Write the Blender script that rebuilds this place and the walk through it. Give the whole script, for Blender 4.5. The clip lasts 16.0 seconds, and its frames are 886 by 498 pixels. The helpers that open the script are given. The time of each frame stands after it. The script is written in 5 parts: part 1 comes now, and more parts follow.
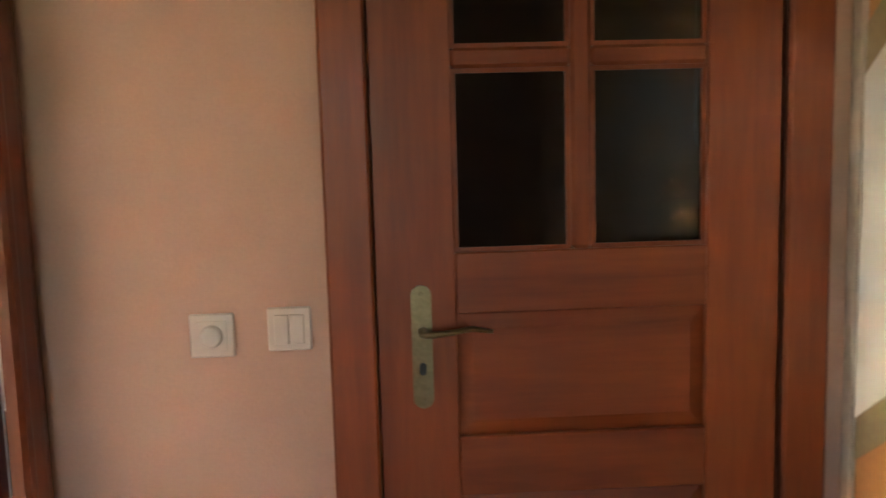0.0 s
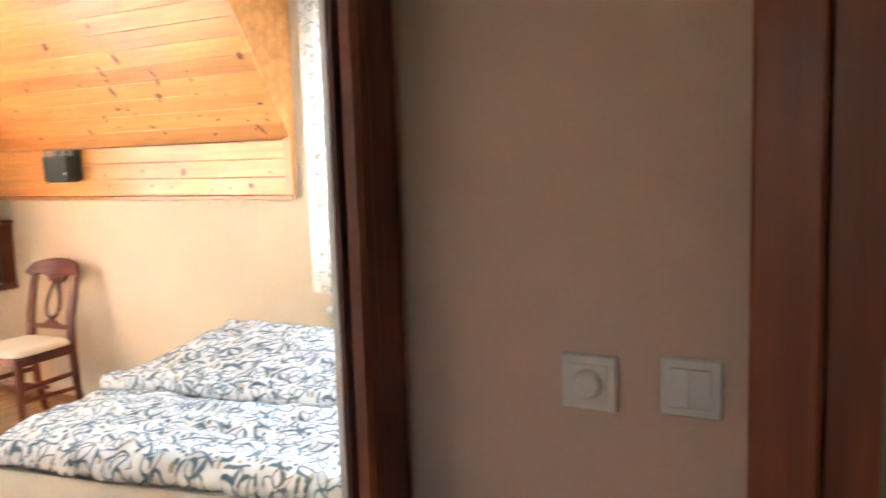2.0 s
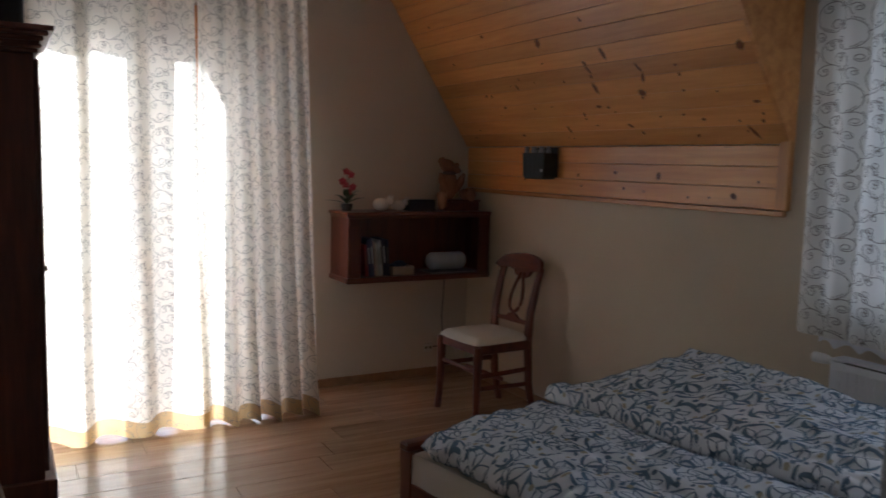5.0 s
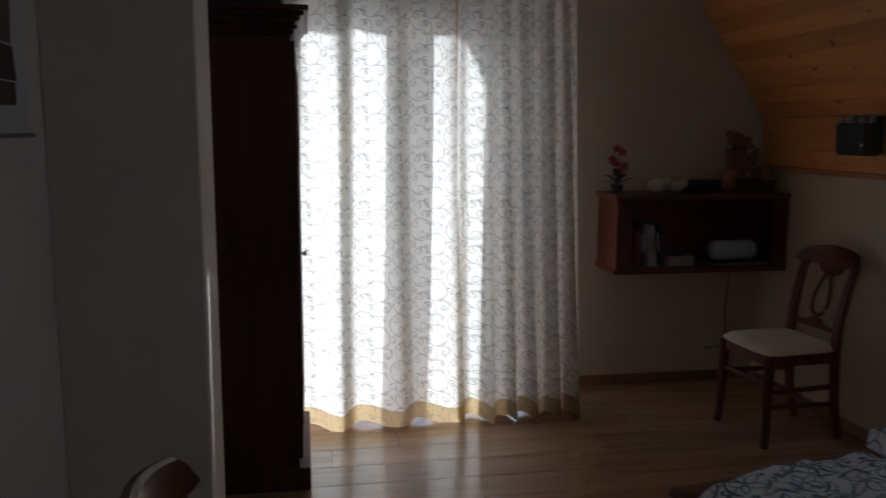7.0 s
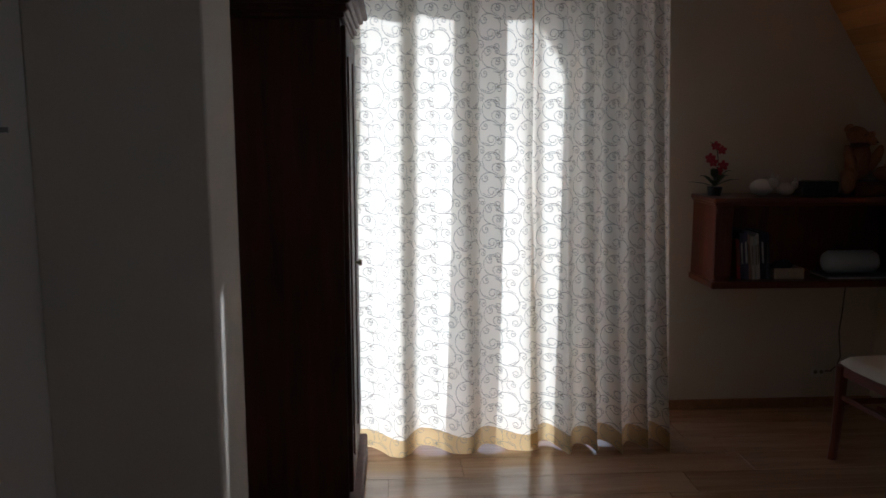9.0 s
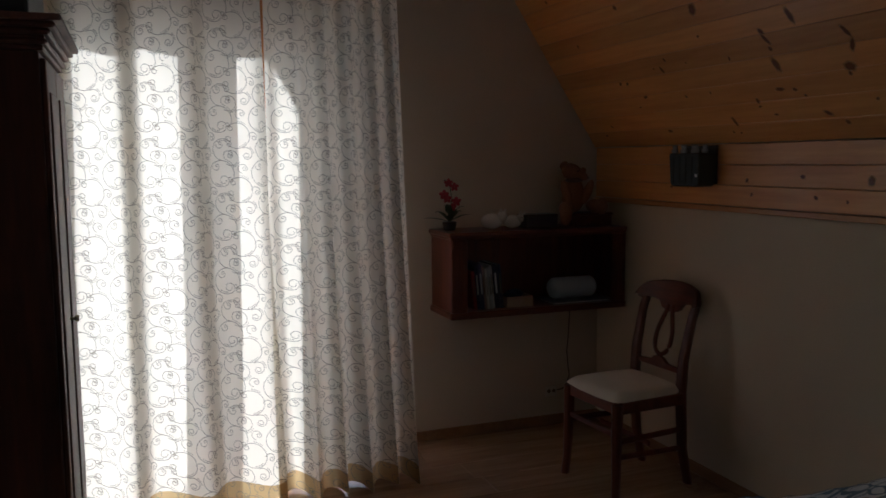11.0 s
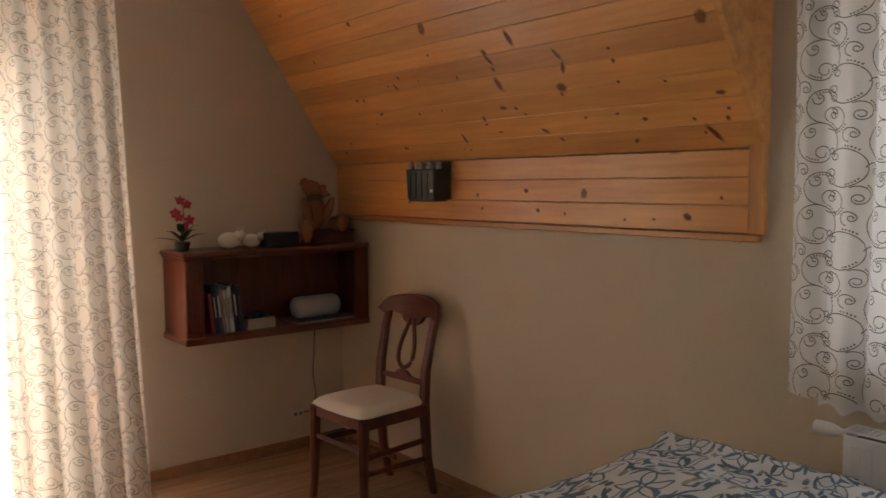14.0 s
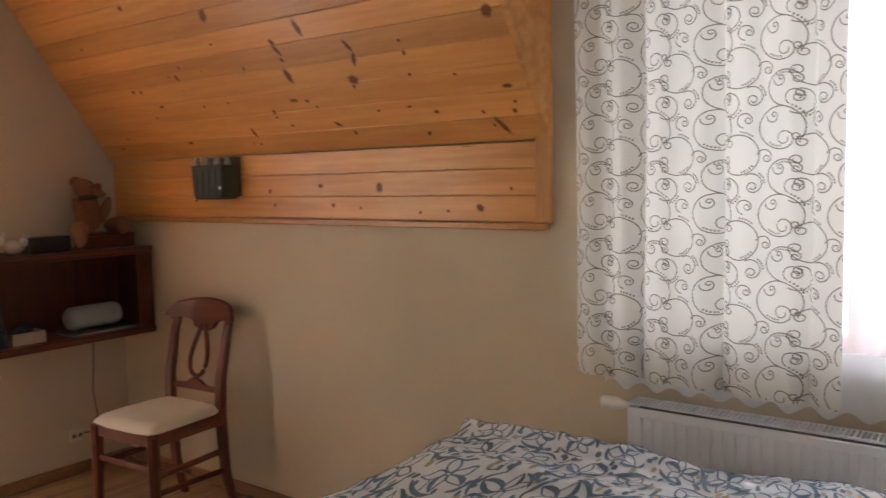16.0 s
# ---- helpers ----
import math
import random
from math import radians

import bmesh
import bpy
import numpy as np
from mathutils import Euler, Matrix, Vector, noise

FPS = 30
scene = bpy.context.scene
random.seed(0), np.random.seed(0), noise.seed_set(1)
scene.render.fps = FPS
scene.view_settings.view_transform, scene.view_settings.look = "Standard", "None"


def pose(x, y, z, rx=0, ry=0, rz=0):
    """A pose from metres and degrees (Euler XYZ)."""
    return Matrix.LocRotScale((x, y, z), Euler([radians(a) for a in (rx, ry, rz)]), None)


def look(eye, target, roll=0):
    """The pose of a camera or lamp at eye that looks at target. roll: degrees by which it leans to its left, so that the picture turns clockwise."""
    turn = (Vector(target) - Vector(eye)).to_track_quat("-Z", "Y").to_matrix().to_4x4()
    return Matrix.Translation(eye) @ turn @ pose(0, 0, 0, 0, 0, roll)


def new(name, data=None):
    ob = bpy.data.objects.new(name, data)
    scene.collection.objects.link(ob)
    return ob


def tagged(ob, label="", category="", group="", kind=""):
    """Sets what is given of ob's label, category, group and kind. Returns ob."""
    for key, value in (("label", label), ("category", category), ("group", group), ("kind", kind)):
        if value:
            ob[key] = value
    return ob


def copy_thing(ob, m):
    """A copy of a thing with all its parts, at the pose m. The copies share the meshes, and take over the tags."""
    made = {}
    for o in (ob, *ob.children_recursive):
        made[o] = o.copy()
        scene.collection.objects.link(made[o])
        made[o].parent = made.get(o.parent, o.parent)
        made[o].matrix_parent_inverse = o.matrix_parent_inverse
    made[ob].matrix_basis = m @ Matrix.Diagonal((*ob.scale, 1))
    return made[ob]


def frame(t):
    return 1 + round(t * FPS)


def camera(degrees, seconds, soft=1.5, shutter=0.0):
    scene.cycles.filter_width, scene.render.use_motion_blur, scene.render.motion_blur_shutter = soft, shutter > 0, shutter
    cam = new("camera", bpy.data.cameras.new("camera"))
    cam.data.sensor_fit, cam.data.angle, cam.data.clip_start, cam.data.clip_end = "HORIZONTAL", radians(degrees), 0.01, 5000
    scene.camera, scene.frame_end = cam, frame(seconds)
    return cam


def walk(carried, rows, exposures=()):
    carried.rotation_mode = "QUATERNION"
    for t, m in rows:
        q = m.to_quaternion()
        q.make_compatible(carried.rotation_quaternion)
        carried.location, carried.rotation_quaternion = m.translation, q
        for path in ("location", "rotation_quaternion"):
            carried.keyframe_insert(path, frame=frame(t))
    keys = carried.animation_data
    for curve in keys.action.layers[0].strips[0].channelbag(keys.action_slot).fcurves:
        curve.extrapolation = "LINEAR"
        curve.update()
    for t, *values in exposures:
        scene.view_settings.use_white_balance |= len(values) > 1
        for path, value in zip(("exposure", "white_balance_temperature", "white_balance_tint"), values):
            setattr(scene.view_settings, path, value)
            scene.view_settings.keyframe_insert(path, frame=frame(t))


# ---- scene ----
cam = camera(57.8, 16.0, shutter=0.5)
PATH = [
    (0, (0.357, 0.08, 1.46), (0.458, 2.065, 1.236), -1.6),
    (0.5, (0.312, 0.168, 1.442), (0.262, 2.158, 1.25), -1.6),
    (1, (0.365, 0.253, 1.466), (0.002, 2.209, 1.255), -2.5),
    (1.5, (0.355, 0.366, 1.46), (-0.284, 2.251, 1.263), -1.4),
    (2, (0.357, 0.509, 1.477), (-0.593, 2.254, 1.245), -1.8),
    (2.5, (0.359, 0.564, 1.476), (-0.81, 2.17, 1.245), -1.2),
    (3, (0.301, 0.657, 1.479), (-1.043, 2.121, 1.256), -0.4),
    (3.5, (0.24, 0.695, 1.474), (-1.213, 2.051, 1.254), 0.1),
    (4, (0.165, 0.749, 1.492), (-1.393, 1.981, 1.256), 0.6),
    (4.2, (0.138, 0.755, 1.463), (-1.458, 1.94, 1.24), 0.8),
    (6.3, (-0.216, 0.984, 1.5), (-2.12, 1.527, 1.222), 0.4),
    (6.5, (-0.258, 1.002, 1.506), (-2.179, 1.48, 1.223), 0.0),
    (7, (-0.382, 1.01, 1.504), (-2.331, 1.342, 1.208), 0.3),
    (7.5, (-0.485, 1.123, 1.514), (-2.456, 1.267, 1.209), 0.1),
    (8, (-0.606, 1.146, 1.51), (-2.583, 1.192, 1.212), -0.1),
    (8.2, (-0.644, 1.128, 1.504), (-2.622, 1.177, 1.213), -0.3),
    (10.3, (-0.862, 1.149, 1.441), (-2.77, 1.706, 1.219), 0.7),
    (10.5, (-0.854, 1.05, 1.43), (-2.735, 1.703, 1.236), 0.1),
    (11, (-0.806, 1.224, 1.512), (-2.665, 1.93, 1.294), -0.4),
    (11.5, (-0.793, 1.174, 1.501), (-2.597, 2.014, 1.305), -0.0),
    (12, (-0.808, 1.19, 1.502), (-2.563, 2.131, 1.317), 0.0),
    (12.5, (-0.805, 1.22, 1.512), (-2.518, 2.236, 1.331), -0.5),
    (13, (-0.816, 1.195, 1.478), (-2.471, 2.307, 1.315), -0.1),
    (13.5, (-0.822, 1.269, 1.481), (-2.438, 2.436, 1.317), -0.4),
    (14, (-0.842, 1.299, 1.477), (-2.402, 2.54, 1.312), -0.4),
    (14.5, (-0.858, 1.319, 1.479), (-2.356, 2.633, 1.309), -0.5),
    (15, (-0.86, 1.338, 1.467), (-2.279, 2.736, 1.293), -0.6),
    (15.5, (-0.855, 1.345, 1.461), (-2.183, 2.831, 1.287), -0.8),
    (16, (-0.887, 1.332, 1.456), (-2.083, 2.926, 1.283), -1.2),
]
EXPOSURES = [(0.0, 5.3, 6350, 10), (0.5, 5.3, 6350, 10), (1.0, 5.2, 6250, 7), (1.5, 5.05, 5950, 6), (2.0, 4.45, 5650, 6), (2.5, 3.85, 5350, 8), (3.0, 3.5, 5350, 9), (3.5, 3.15, 5300, 9), (4.0, 2.6, 5250, 9), (5.2, 0.5, 5050, 10), (6.3, -0.3, 4850, 8), (8.2, -0.35, 4950, 8), (11.0, -0.45, 5150, 9), (12.0, 0.15, 5450, 10), (13.0, 0.9, 5900, 13), (14.5, 1.8, 6450, 14), (16.0, 2.1, 6200, 14)]
walk(cam, [(t, look(e, a, r)) for t, e, a, r in PATH], EXPOSURES)

# ---- light ----
SUN_TRAVEL = Vector((0.876, -0.485, -0.404)).normalized()
world = bpy.data.worlds.new("World")
scene.world = world
world.use_nodes = True
wn = world.node_tree
sky = wn.nodes.new("ShaderNodeTexSky")
sky.sky_type, sky.sun_disc = "NISHITA", False
sky.sun_elevation = math.asin(-SUN_TRAVEL.z)
sky.sun_rotation = math.atan2(-SUN_TRAVEL.x, -SUN_TRAVEL.y)
wn.links.new(sky.outputs[0], wn.nodes["Background"].inputs[0])
wn.nodes["Background"].inputs[1].default_value = 0.065

sun_lamp = bpy.data.lights.new("sun", "SUN")
sun_lamp.energy, sun_lamp.angle, sun_lamp.color = 5.0, radians(0.5), (1.0, 0.93, 0.82)
new("sun", sun_lamp).matrix_world = look((-12, 4, 6), Vector((-12, 4, 6)) + SUN_TRAVEL)


def sky_area(name, at, towards, w, h, power, colour):
    lamp = bpy.data.lights.new(name, "AREA")
    lamp.shape, lamp.size, lamp.size_y, lamp.energy, lamp.color = "RECTANGLE", w, h, power, colour
    new(name, lamp).matrix_world = look(at, towards)


sky_area("balcony_sky", (-5.2, 1.83, 1.2), (0, 1.83, 1.2), 1.15, 2.1, 2.6, (0.80, 0.90, 1.0))
sky_area("north_sky", (-1.05, 4.2, 1.5), (-1.1, 0, 1.0), 1.35, 1.3, 7.0, (0.94, 0.95, 0.98))
# added fill lamp for the hall, behind an unseen opening
sky_area("hall_fill", (-0.03, -2.15, 1.5), (0.1, 1.6, 1.2), 0.5, 1.1, 0.05, (1.0, 0.93, 0.84))


# ---- materials ----
def nodes_of(name):
    m = bpy.data.materials.new(name)
    m.use_nodes = True
    nt = m.node_tree
    return m, nt, nt.nodes["Principled BSDF"]


def add(nt, kind, **values):
    n = nt.nodes.new(kind)
    for key, v in values.items():
        if key in n.inputs:
            n.inputs[key].default_value = v
    return n


def mapped(nt, scale=(1, 1, 1), world_space=False):
    tc = nt.nodes.new("ShaderNodeTexCoord")
    mp = nt.nodes.new("ShaderNodeMapping")
    mp.inputs["Scale"].default_value = scale
    if world_space:
        geo = nt.nodes.new("ShaderNodeNewGeometry")
        nt.links.new(geo.outputs["Position"], mp.inputs[0])
    else:
        nt.links.new(tc.outputs["Object"], mp.inputs[0])
    return mp


def ramp(nt, fac, stops):
    r = nt.nodes.new("ShaderNodeValToRGB")
    while len(r.color_ramp.elements) < len(stops):
        r.color_ramp.elements.new(0.5)
    for e, (p, c) in zip(r.color_ramp.elements, stops):
        e.position, e.color = p, (*c, 1)
    nt.links.new(fac, r.inputs[0])
    return r


def mix(nt, fac, a, b, how="MIX"):
    m = nt.nodes.new("ShaderNodeMix")
    m.data_type, m.blend_type = "RGBA", how
    for sock, v in ((0, fac), (6, a), (7, b)):
        if hasattr(v, "is_linked"):
            nt.links.new(v, m.inputs[sock])
        else:
            m.inputs[sock].default_value = v if sock == 0 else (*v, 1)
    return m.outputs[2]


def bump(nt, bsdf, height, strength=0.2, distance=0.002):
    b = nt.nodes.new("ShaderNodeBump")
    b.inputs["Strength"].default_value, b.inputs["Distance"].default_value = strength, distance
    nt.links.new(height, b.inputs["Height"])
    nt.links.new(b.outputs[0], bsdf.inputs["Normal"])


def plain(name, colour, rough=0.5, metal=0.0, grain=60, var=0.12, relief=0.15, spec=0.5, broad=3):
    """A surface with fine grain and broad faint variation."""
    m, nt, p = nodes_of(name)
    mp = mapped(nt)
    fine, wide = add(nt, "ShaderNodeTexNoise", Scale=grain, Detail=4), add(nt, "ShaderNodeTexNoise", Scale=broad, Detail=3)
    for n in (fine, wide):
        nt.links.new(mp.outputs[0], n.inputs["Vector"])
    lo, hi = tuple(c * (1 - var) for c in colour), tuple(min(1, c * (1 + var)) for c in colour)
    base = mix(nt, 0.5, ramp(nt, fine.outputs[0], [(0.3, lo), (0.7, hi)]).outputs[0], ramp(nt, wide.outputs[0], [(0.35, lo), (0.65, hi)]).outputs[0])
    nt.links.new(base, p.inputs["Base Color"])
    p.inputs["Roughness"].default_value, p.inputs["Metallic"].default_value = rough, metal
    p.inputs["Specular IOR Level"].default_value = spec
    bump(nt, p, fine.outputs[0], relief)
    return m


def wood(name, dark, light, along="X", rough=0.35, scale=1.0, coat=0.0, tone=0.25, flames=0.0):
    """Wood with grain along one axis, tone varied from piece to piece."""
    m, nt, p = nodes_of(name)
    stretch = {"X": (1.2, 14, 14), "Y": (14, 1.2, 14), "Z": (14, 14, 1.2)}[along]
    mp = mapped(nt, tuple(s * scale for s in stretch))
    info = nt.nodes.new("ShaderNodeNewGeometry" if flames else "ShaderNodeObjectInfo")
    each = info.outputs["Random Per Island" if flames else "Random"]
    shift = nt.nodes.new("ShaderNodeVectorMath")
    shift.operation = "ADD"
    comb = nt.nodes.new("ShaderNodeCombineXYZ")
    mul = add(nt, "ShaderNodeMath")
    mul.operation = "MULTIPLY"
    nt.links.new(each, mul.inputs[0])
    mul.inputs[1].default_value = 40
    for i in range(3):
        nt.links.new(mul.outputs[0], comb.inputs[i])
    nt.links.new(mp.outputs[0], shift.inputs[0])
    nt.links.new(comb.outputs[0], shift.inputs[1])
    n1, n2 = add(nt, "ShaderNodeTexNoise", Scale=1.3, Detail=6, Distortion=0.6), add(nt, "ShaderNodeTexNoise", Scale=6, Detail=3)
    for n in (n1, n2):
        nt.links.new(shift.outputs[0], n.inputs["Vector"])
    base = ramp(nt, n1.outputs[0], [(0.30, dark), (0.62, light)]).outputs[0]
    base = mix(nt, 0.22, base, ramp(nt, n2.outputs[0], [(0.42, dark), (0.6, light)]).outputs[0])
    bright = add(nt, "ShaderNodeMapRange")
    bright.inputs[3].default_value, bright.inputs[4].default_value = 1 - tone, 1 + tone * 0.5
    nt.links.new(each, bright.inputs[0])
    hsv = nt.nodes.new("ShaderNodeHueSaturation")
    nt.links.new(bright.outputs[0], hsv.inputs["Value"])
    nt.links.new(base, hsv.inputs["Color"])
    base = hsv.outputs[0]
    if flames:
        wide = mapped(nt, (0.55, 5.5, 5.5))
        moved = nt.nodes.new("ShaderNodeVectorMath")
        moved.operation = "ADD"
        rings = add(nt, "ShaderNodeTexWave", Scale=1.9, Distortion=9.0, Detail=3, **{"Detail Scale": 0.8})
        rings.bands_direction = "Z"
        nt.links.new(wide.outputs[0], moved.inputs[0])
        nt.links.new(comb.outputs[0], moved.inputs[1])
        nt.links.new(moved.outputs[0], rings.inputs["Vector"])
        dark_line = ramp(nt, rings.outputs[1], [(0.35, (1, 1, 1)), (0.95, (0.74, 0.62, 0.48))])
        base = mix(nt, flames, base, dark_line.outputs[0], "MULTIPLY")
    nt.links.new(base, p.inputs["Base Color"])
    p.inputs["Roughness"].default_value, p.inputs["Coat Weight"].default_value, p.inputs["Coat Roughness"].default_value = rough, coat, 0.15
    bump(nt, p, n1.outputs[0], 0.12, 0.001)
    return m


def cloth(name, colour, through_light=0.5, weave=700, rough=0.9):
    """Woven cloth that lets light through."""
    m, nt, p = nodes_of(name)
    mp = mapped(nt)
    n, w = add(nt, "ShaderNodeTexNoise", Scale=weave, Detail=2), add(nt, "ShaderNodeTexNoise", Scale=4, Detail=3)
    for k in (n, w):
        nt.links.new(mp.outputs[0], k.inputs["Vector"])
    base = ramp(nt, w.outputs[0], [(0.3, tuple(c * 0.93 for c in colour)), (0.7, colour)]).outputs[0]
    nt.links.new(base, p.inputs["Base Color"])
    p.inputs["Roughness"].default_value, p.inputs["Specular IOR Level"].default_value = rough, 0.1
    bump(nt, p, n.outputs[0], 0.2, 0.0006)
    if through_light:
        tr = nt.nodes.new("ShaderNodeBsdfTranslucent")
        nt.links.new(base, tr.inputs[0])
        mx = nt.nodes.new("ShaderNodeMixShader")
        mx.inputs[0].default_value = through_light
        nt.links.new(p.outputs[0], mx.inputs[1])
        nt.links.new(tr.outputs[0], mx.inputs[2])
        nt.links.new(mx.outputs[0], nt.nodes["Material Output"].inputs[0])
    return m


def sheer(name, colour, clear=0.45):
    m, nt, p = nodes_of(name)
    tr, mx, cl = nt.nodes.new("ShaderNodeBsdfTranslucent"), nt.nodes.new("ShaderNodeMixShader"), nt.nodes.new("ShaderNodeBsdfTransparent")
    tr.inputs[0].default_value = (*colour, 1)
    mx.inputs[0].default_value = clear
    nt.links.new(tr.outputs[0], mx.inputs[1])
    nt.links.new(cl.outputs[0], mx.inputs[2])
    nt.links.new(mx.outputs[0], nt.nodes["Material Output"].inputs[0])
    return m


def glass(name, tint=(1, 1, 1)):
    m, nt, p = nodes_of(name)
    p.inputs["Base Color"].default_value = (*tint, 1)
    p.inputs["Transmission Weight"].default_value, p.inputs["Roughness"].default_value = 1, 0.02
    return m


WALL = plain("cream_wall", (0.63, 0.535, 0.395), 0.85, grain=140, var=0.05, relief=0.35, spec=0.2, broad=2)
WEST_WALL = plain("cream_gable_wall", (0.64, 0.54, 0.43), 0.85, grain=140, var=0.05, relief=0.35, spec=0.2, broad=2)
HALL_WALL = plain("hall_wall", (0.57, 0.365, 0.272), 0.85, grain=140, var=0.05, relief=0.35, spec=0.2, broad=2)
SOUTH_WALL = plain("white_wall", (0.76, 0.67, 0.56), 0.85, grain=140, var=0.05, relief=0.3, spec=0.2)
WHITE = plain("white_paint", (0.80, 0.79, 0.77), 0.45, grain=90, var=0.03, relief=0.05)
SWITCH = plain("switch_plastic", (0.62, 0.53, 0.46), 0.4, grain=90, var=0.03, relief=0.03)
RADIATOR = plain("radiator_enamel", (0.80, 0.81, 0.84), 0.3, grain=90, var=0.02, relief=0.03)
PINE = wood("varnished_pine", (0.655, 0.285, 0.074), (0.80, 0.39, 0.115), "X", 0.30, coat=0.2, tone=0.16, flames=0.12)
PINE_TRIM = wood("pine_trim", (0.52, 0.22, 0.06), (0.72, 0.36, 0.12), "X", 0.3, coat=0.3)


def faded_knot():
    """Brown knot that runs out into the wood at its rim."""
    m, nt, p = nodes_of("pine_knot")
    fade = nt.nodes.new("ShaderNodeAttribute")
    fade.attribute_name = "fade"
    col = ramp(nt, fade.outputs["Fac"], [(0.0, (0.50, 0.20, 0.06)), (0.55, (0.30, 0.105, 0.03)), (1.0, (0.19, 0.060, 0.016))])
    nt.links.new(col.outputs[0], p.inputs["Base Color"])
    p.inputs["Roughness"].default_value, p.inputs["Coat Weight"].default_value = 0.4, 0.1
    clear, mx = nt.nodes.new("ShaderNodeBsdfTransparent"), nt.nodes.new("ShaderNodeMixShader")
    nt.links.new(fade.outputs["Fac"], mx.inputs[0])
    nt.links.new(clear.outputs[0], mx.inputs[1])
    nt.links.new(p.outputs[0], mx.inputs[2])
    nt.links.new(mx.outputs[0], nt.nodes["Material Output"].inputs[0])
    return m


KNOT = faded_knot()
CHERRY = wood("cherry_furniture", (0.070, 0.0135, 0.005), (0.165, 0.033, 0.010), "X", 0.42, coat=0.15, tone=0.12)
CHERRY_UP = wood("cherry_upright", (0.070, 0.0135, 0.005), (0.165, 0.033, 0.010), "Z", 0.42, coat=0.15, tone=0.12)
WARDROBE = wood("dark_mahogany", (0.045, 0.012, 0.006), (0.10, 0.028, 0.013), "Z", 0.6, coat=0.0, tone=0.1)
DOOR_UP = wood("door_wood_upright", (0.185, 0.034, 0.007), (0.28, 0.063, 0.012), "Z", 0.5, coat=0.04, tone=0.1)
DOOR_ACROSS = wood("door_wood_across", (0.185, 0.034, 0.007), (0.28, 0.063, 0.012), "X", 0.5, coat=0.04, tone=0.1)
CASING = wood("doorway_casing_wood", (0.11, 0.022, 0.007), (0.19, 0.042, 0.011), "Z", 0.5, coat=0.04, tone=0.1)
# pale colour of the frame edge's painted sheen and of the jamb's thin line
PALE_EDGE = plain("pale_edge", (0.62, 0.60, 0.62), 0.4, var=0.03)
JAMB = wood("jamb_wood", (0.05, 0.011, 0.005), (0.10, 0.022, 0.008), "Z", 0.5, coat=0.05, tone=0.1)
FLOOR = wood("laminate_oak", (0.33, 0.185, 0.10), (0.50, 0.31, 0.18), "Y", 0.20, scale=0.8, coat=0.5, tone=0.16)
SKIRTING = wood("skirting_oak", (0.24, 0.12, 0.055), (0.36, 0.19, 0.09), "X", 0.4, tone=0.05)
CURTAIN = cloth("cream_curtain", (0.87, 0.81, 0.69), 0.72)
# same fabric for the north window, passing less light to look dimmer
DIMMED_CURTAIN = cloth("cream_dimmed_curtain", (0.84, 0.82, 0.76), 0.23)
HEM = cloth("curtain_hem", (0.62, 0.45, 0.23), 0.62)
# same thread on the balcony curtains, paler as if washed out by sun
SUNLIT_THREAD = cloth("sunlit_scroll_thread", (0.33, 0.30, 0.24), 0.5)
THREAD = cloth("scroll_thread", (0.20, 0.17, 0.13), 0.35)
DUVET = cloth("duvet_cotton", (0.88, 0.90, 0.94), 0.0)
PRINT_BLUE = plain("print_blue_grey", (0.17, 0.245, 0.34), 0.9, var=0.25, broad=9)
PRINT_SAND = plain("print_sand", (0.50, 0.45, 0.34), 0.9, var=0.2, broad=9)
SHEET = cloth("cream_sheet", (0.72, 0.67, 0.60), 0.0)
SEAT = cloth("cream_seat", (0.76, 0.70, 0.58), 0.0)
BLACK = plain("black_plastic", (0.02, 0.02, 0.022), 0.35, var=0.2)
DARK_GREEN = plain("dark_plastic", (0.025, 0.035, 0.03), 0.45, var=0.2)
STEEL = plain("brushed_steel", (0.62, 0.60, 0.56), 0.3, 1.0, grain=200, var=0.1)
BRASS = plain("aged_brass", (0.24, 0.19, 0.11), 0.38, 1.0, grain=120, var=0.25)
DARK_GLASS = glass("dark_pane_glass", (0.22, 0.24, 0.27))
CLEAR = glass("window_glass")
SHEER = sheer("white_voile", (0.94, 0.95, 0.97), 0.55)
LACE = cloth("white_lace", (0.85, 0.85, 0.86), 0.4)


# ---- building helpers ----
def thing(name, at, label, category, group="", kind=""):
    ob = new(name)
    ob.location = at
    ob.empty_display_size = 0.1
    return tagged(ob, label, category, group, kind)


def base_of(parent):
    p = Vector((0, 0, 0))
    while parent is not None:
        p += parent.location
        parent = parent.parent
    return p


def part(name, bm, material, parent=None, label="", smooth=False, local=False, kind=""):
    """Links a bmesh as one mesh object. Coordinates are the room's own, unless local (then they are the parent's)."""
    me = bpy.data.meshes.new(name)
    if parent is not None and not local:
        bmesh.ops.translate(bm, verts=bm.verts, vec=-base_of(parent))
    bm.to_mesh(me)
    bm.free()
    me.materials.append(material)
    if smooth:
        for p in me.polygons:
            p.use_smooth = True
        me.set_sharp_from_angle(angle=radians(40))
    ob = new(name, me)
    ob.parent = parent
    return tagged(ob, label=label, kind=kind)


def structure(name, bm, material, label="", parent=None, smooth=False):
    ob = part(name, bm, material, parent, label, smooth)
    if parent is None:
        ob["kind"] = "structure"
    return ob


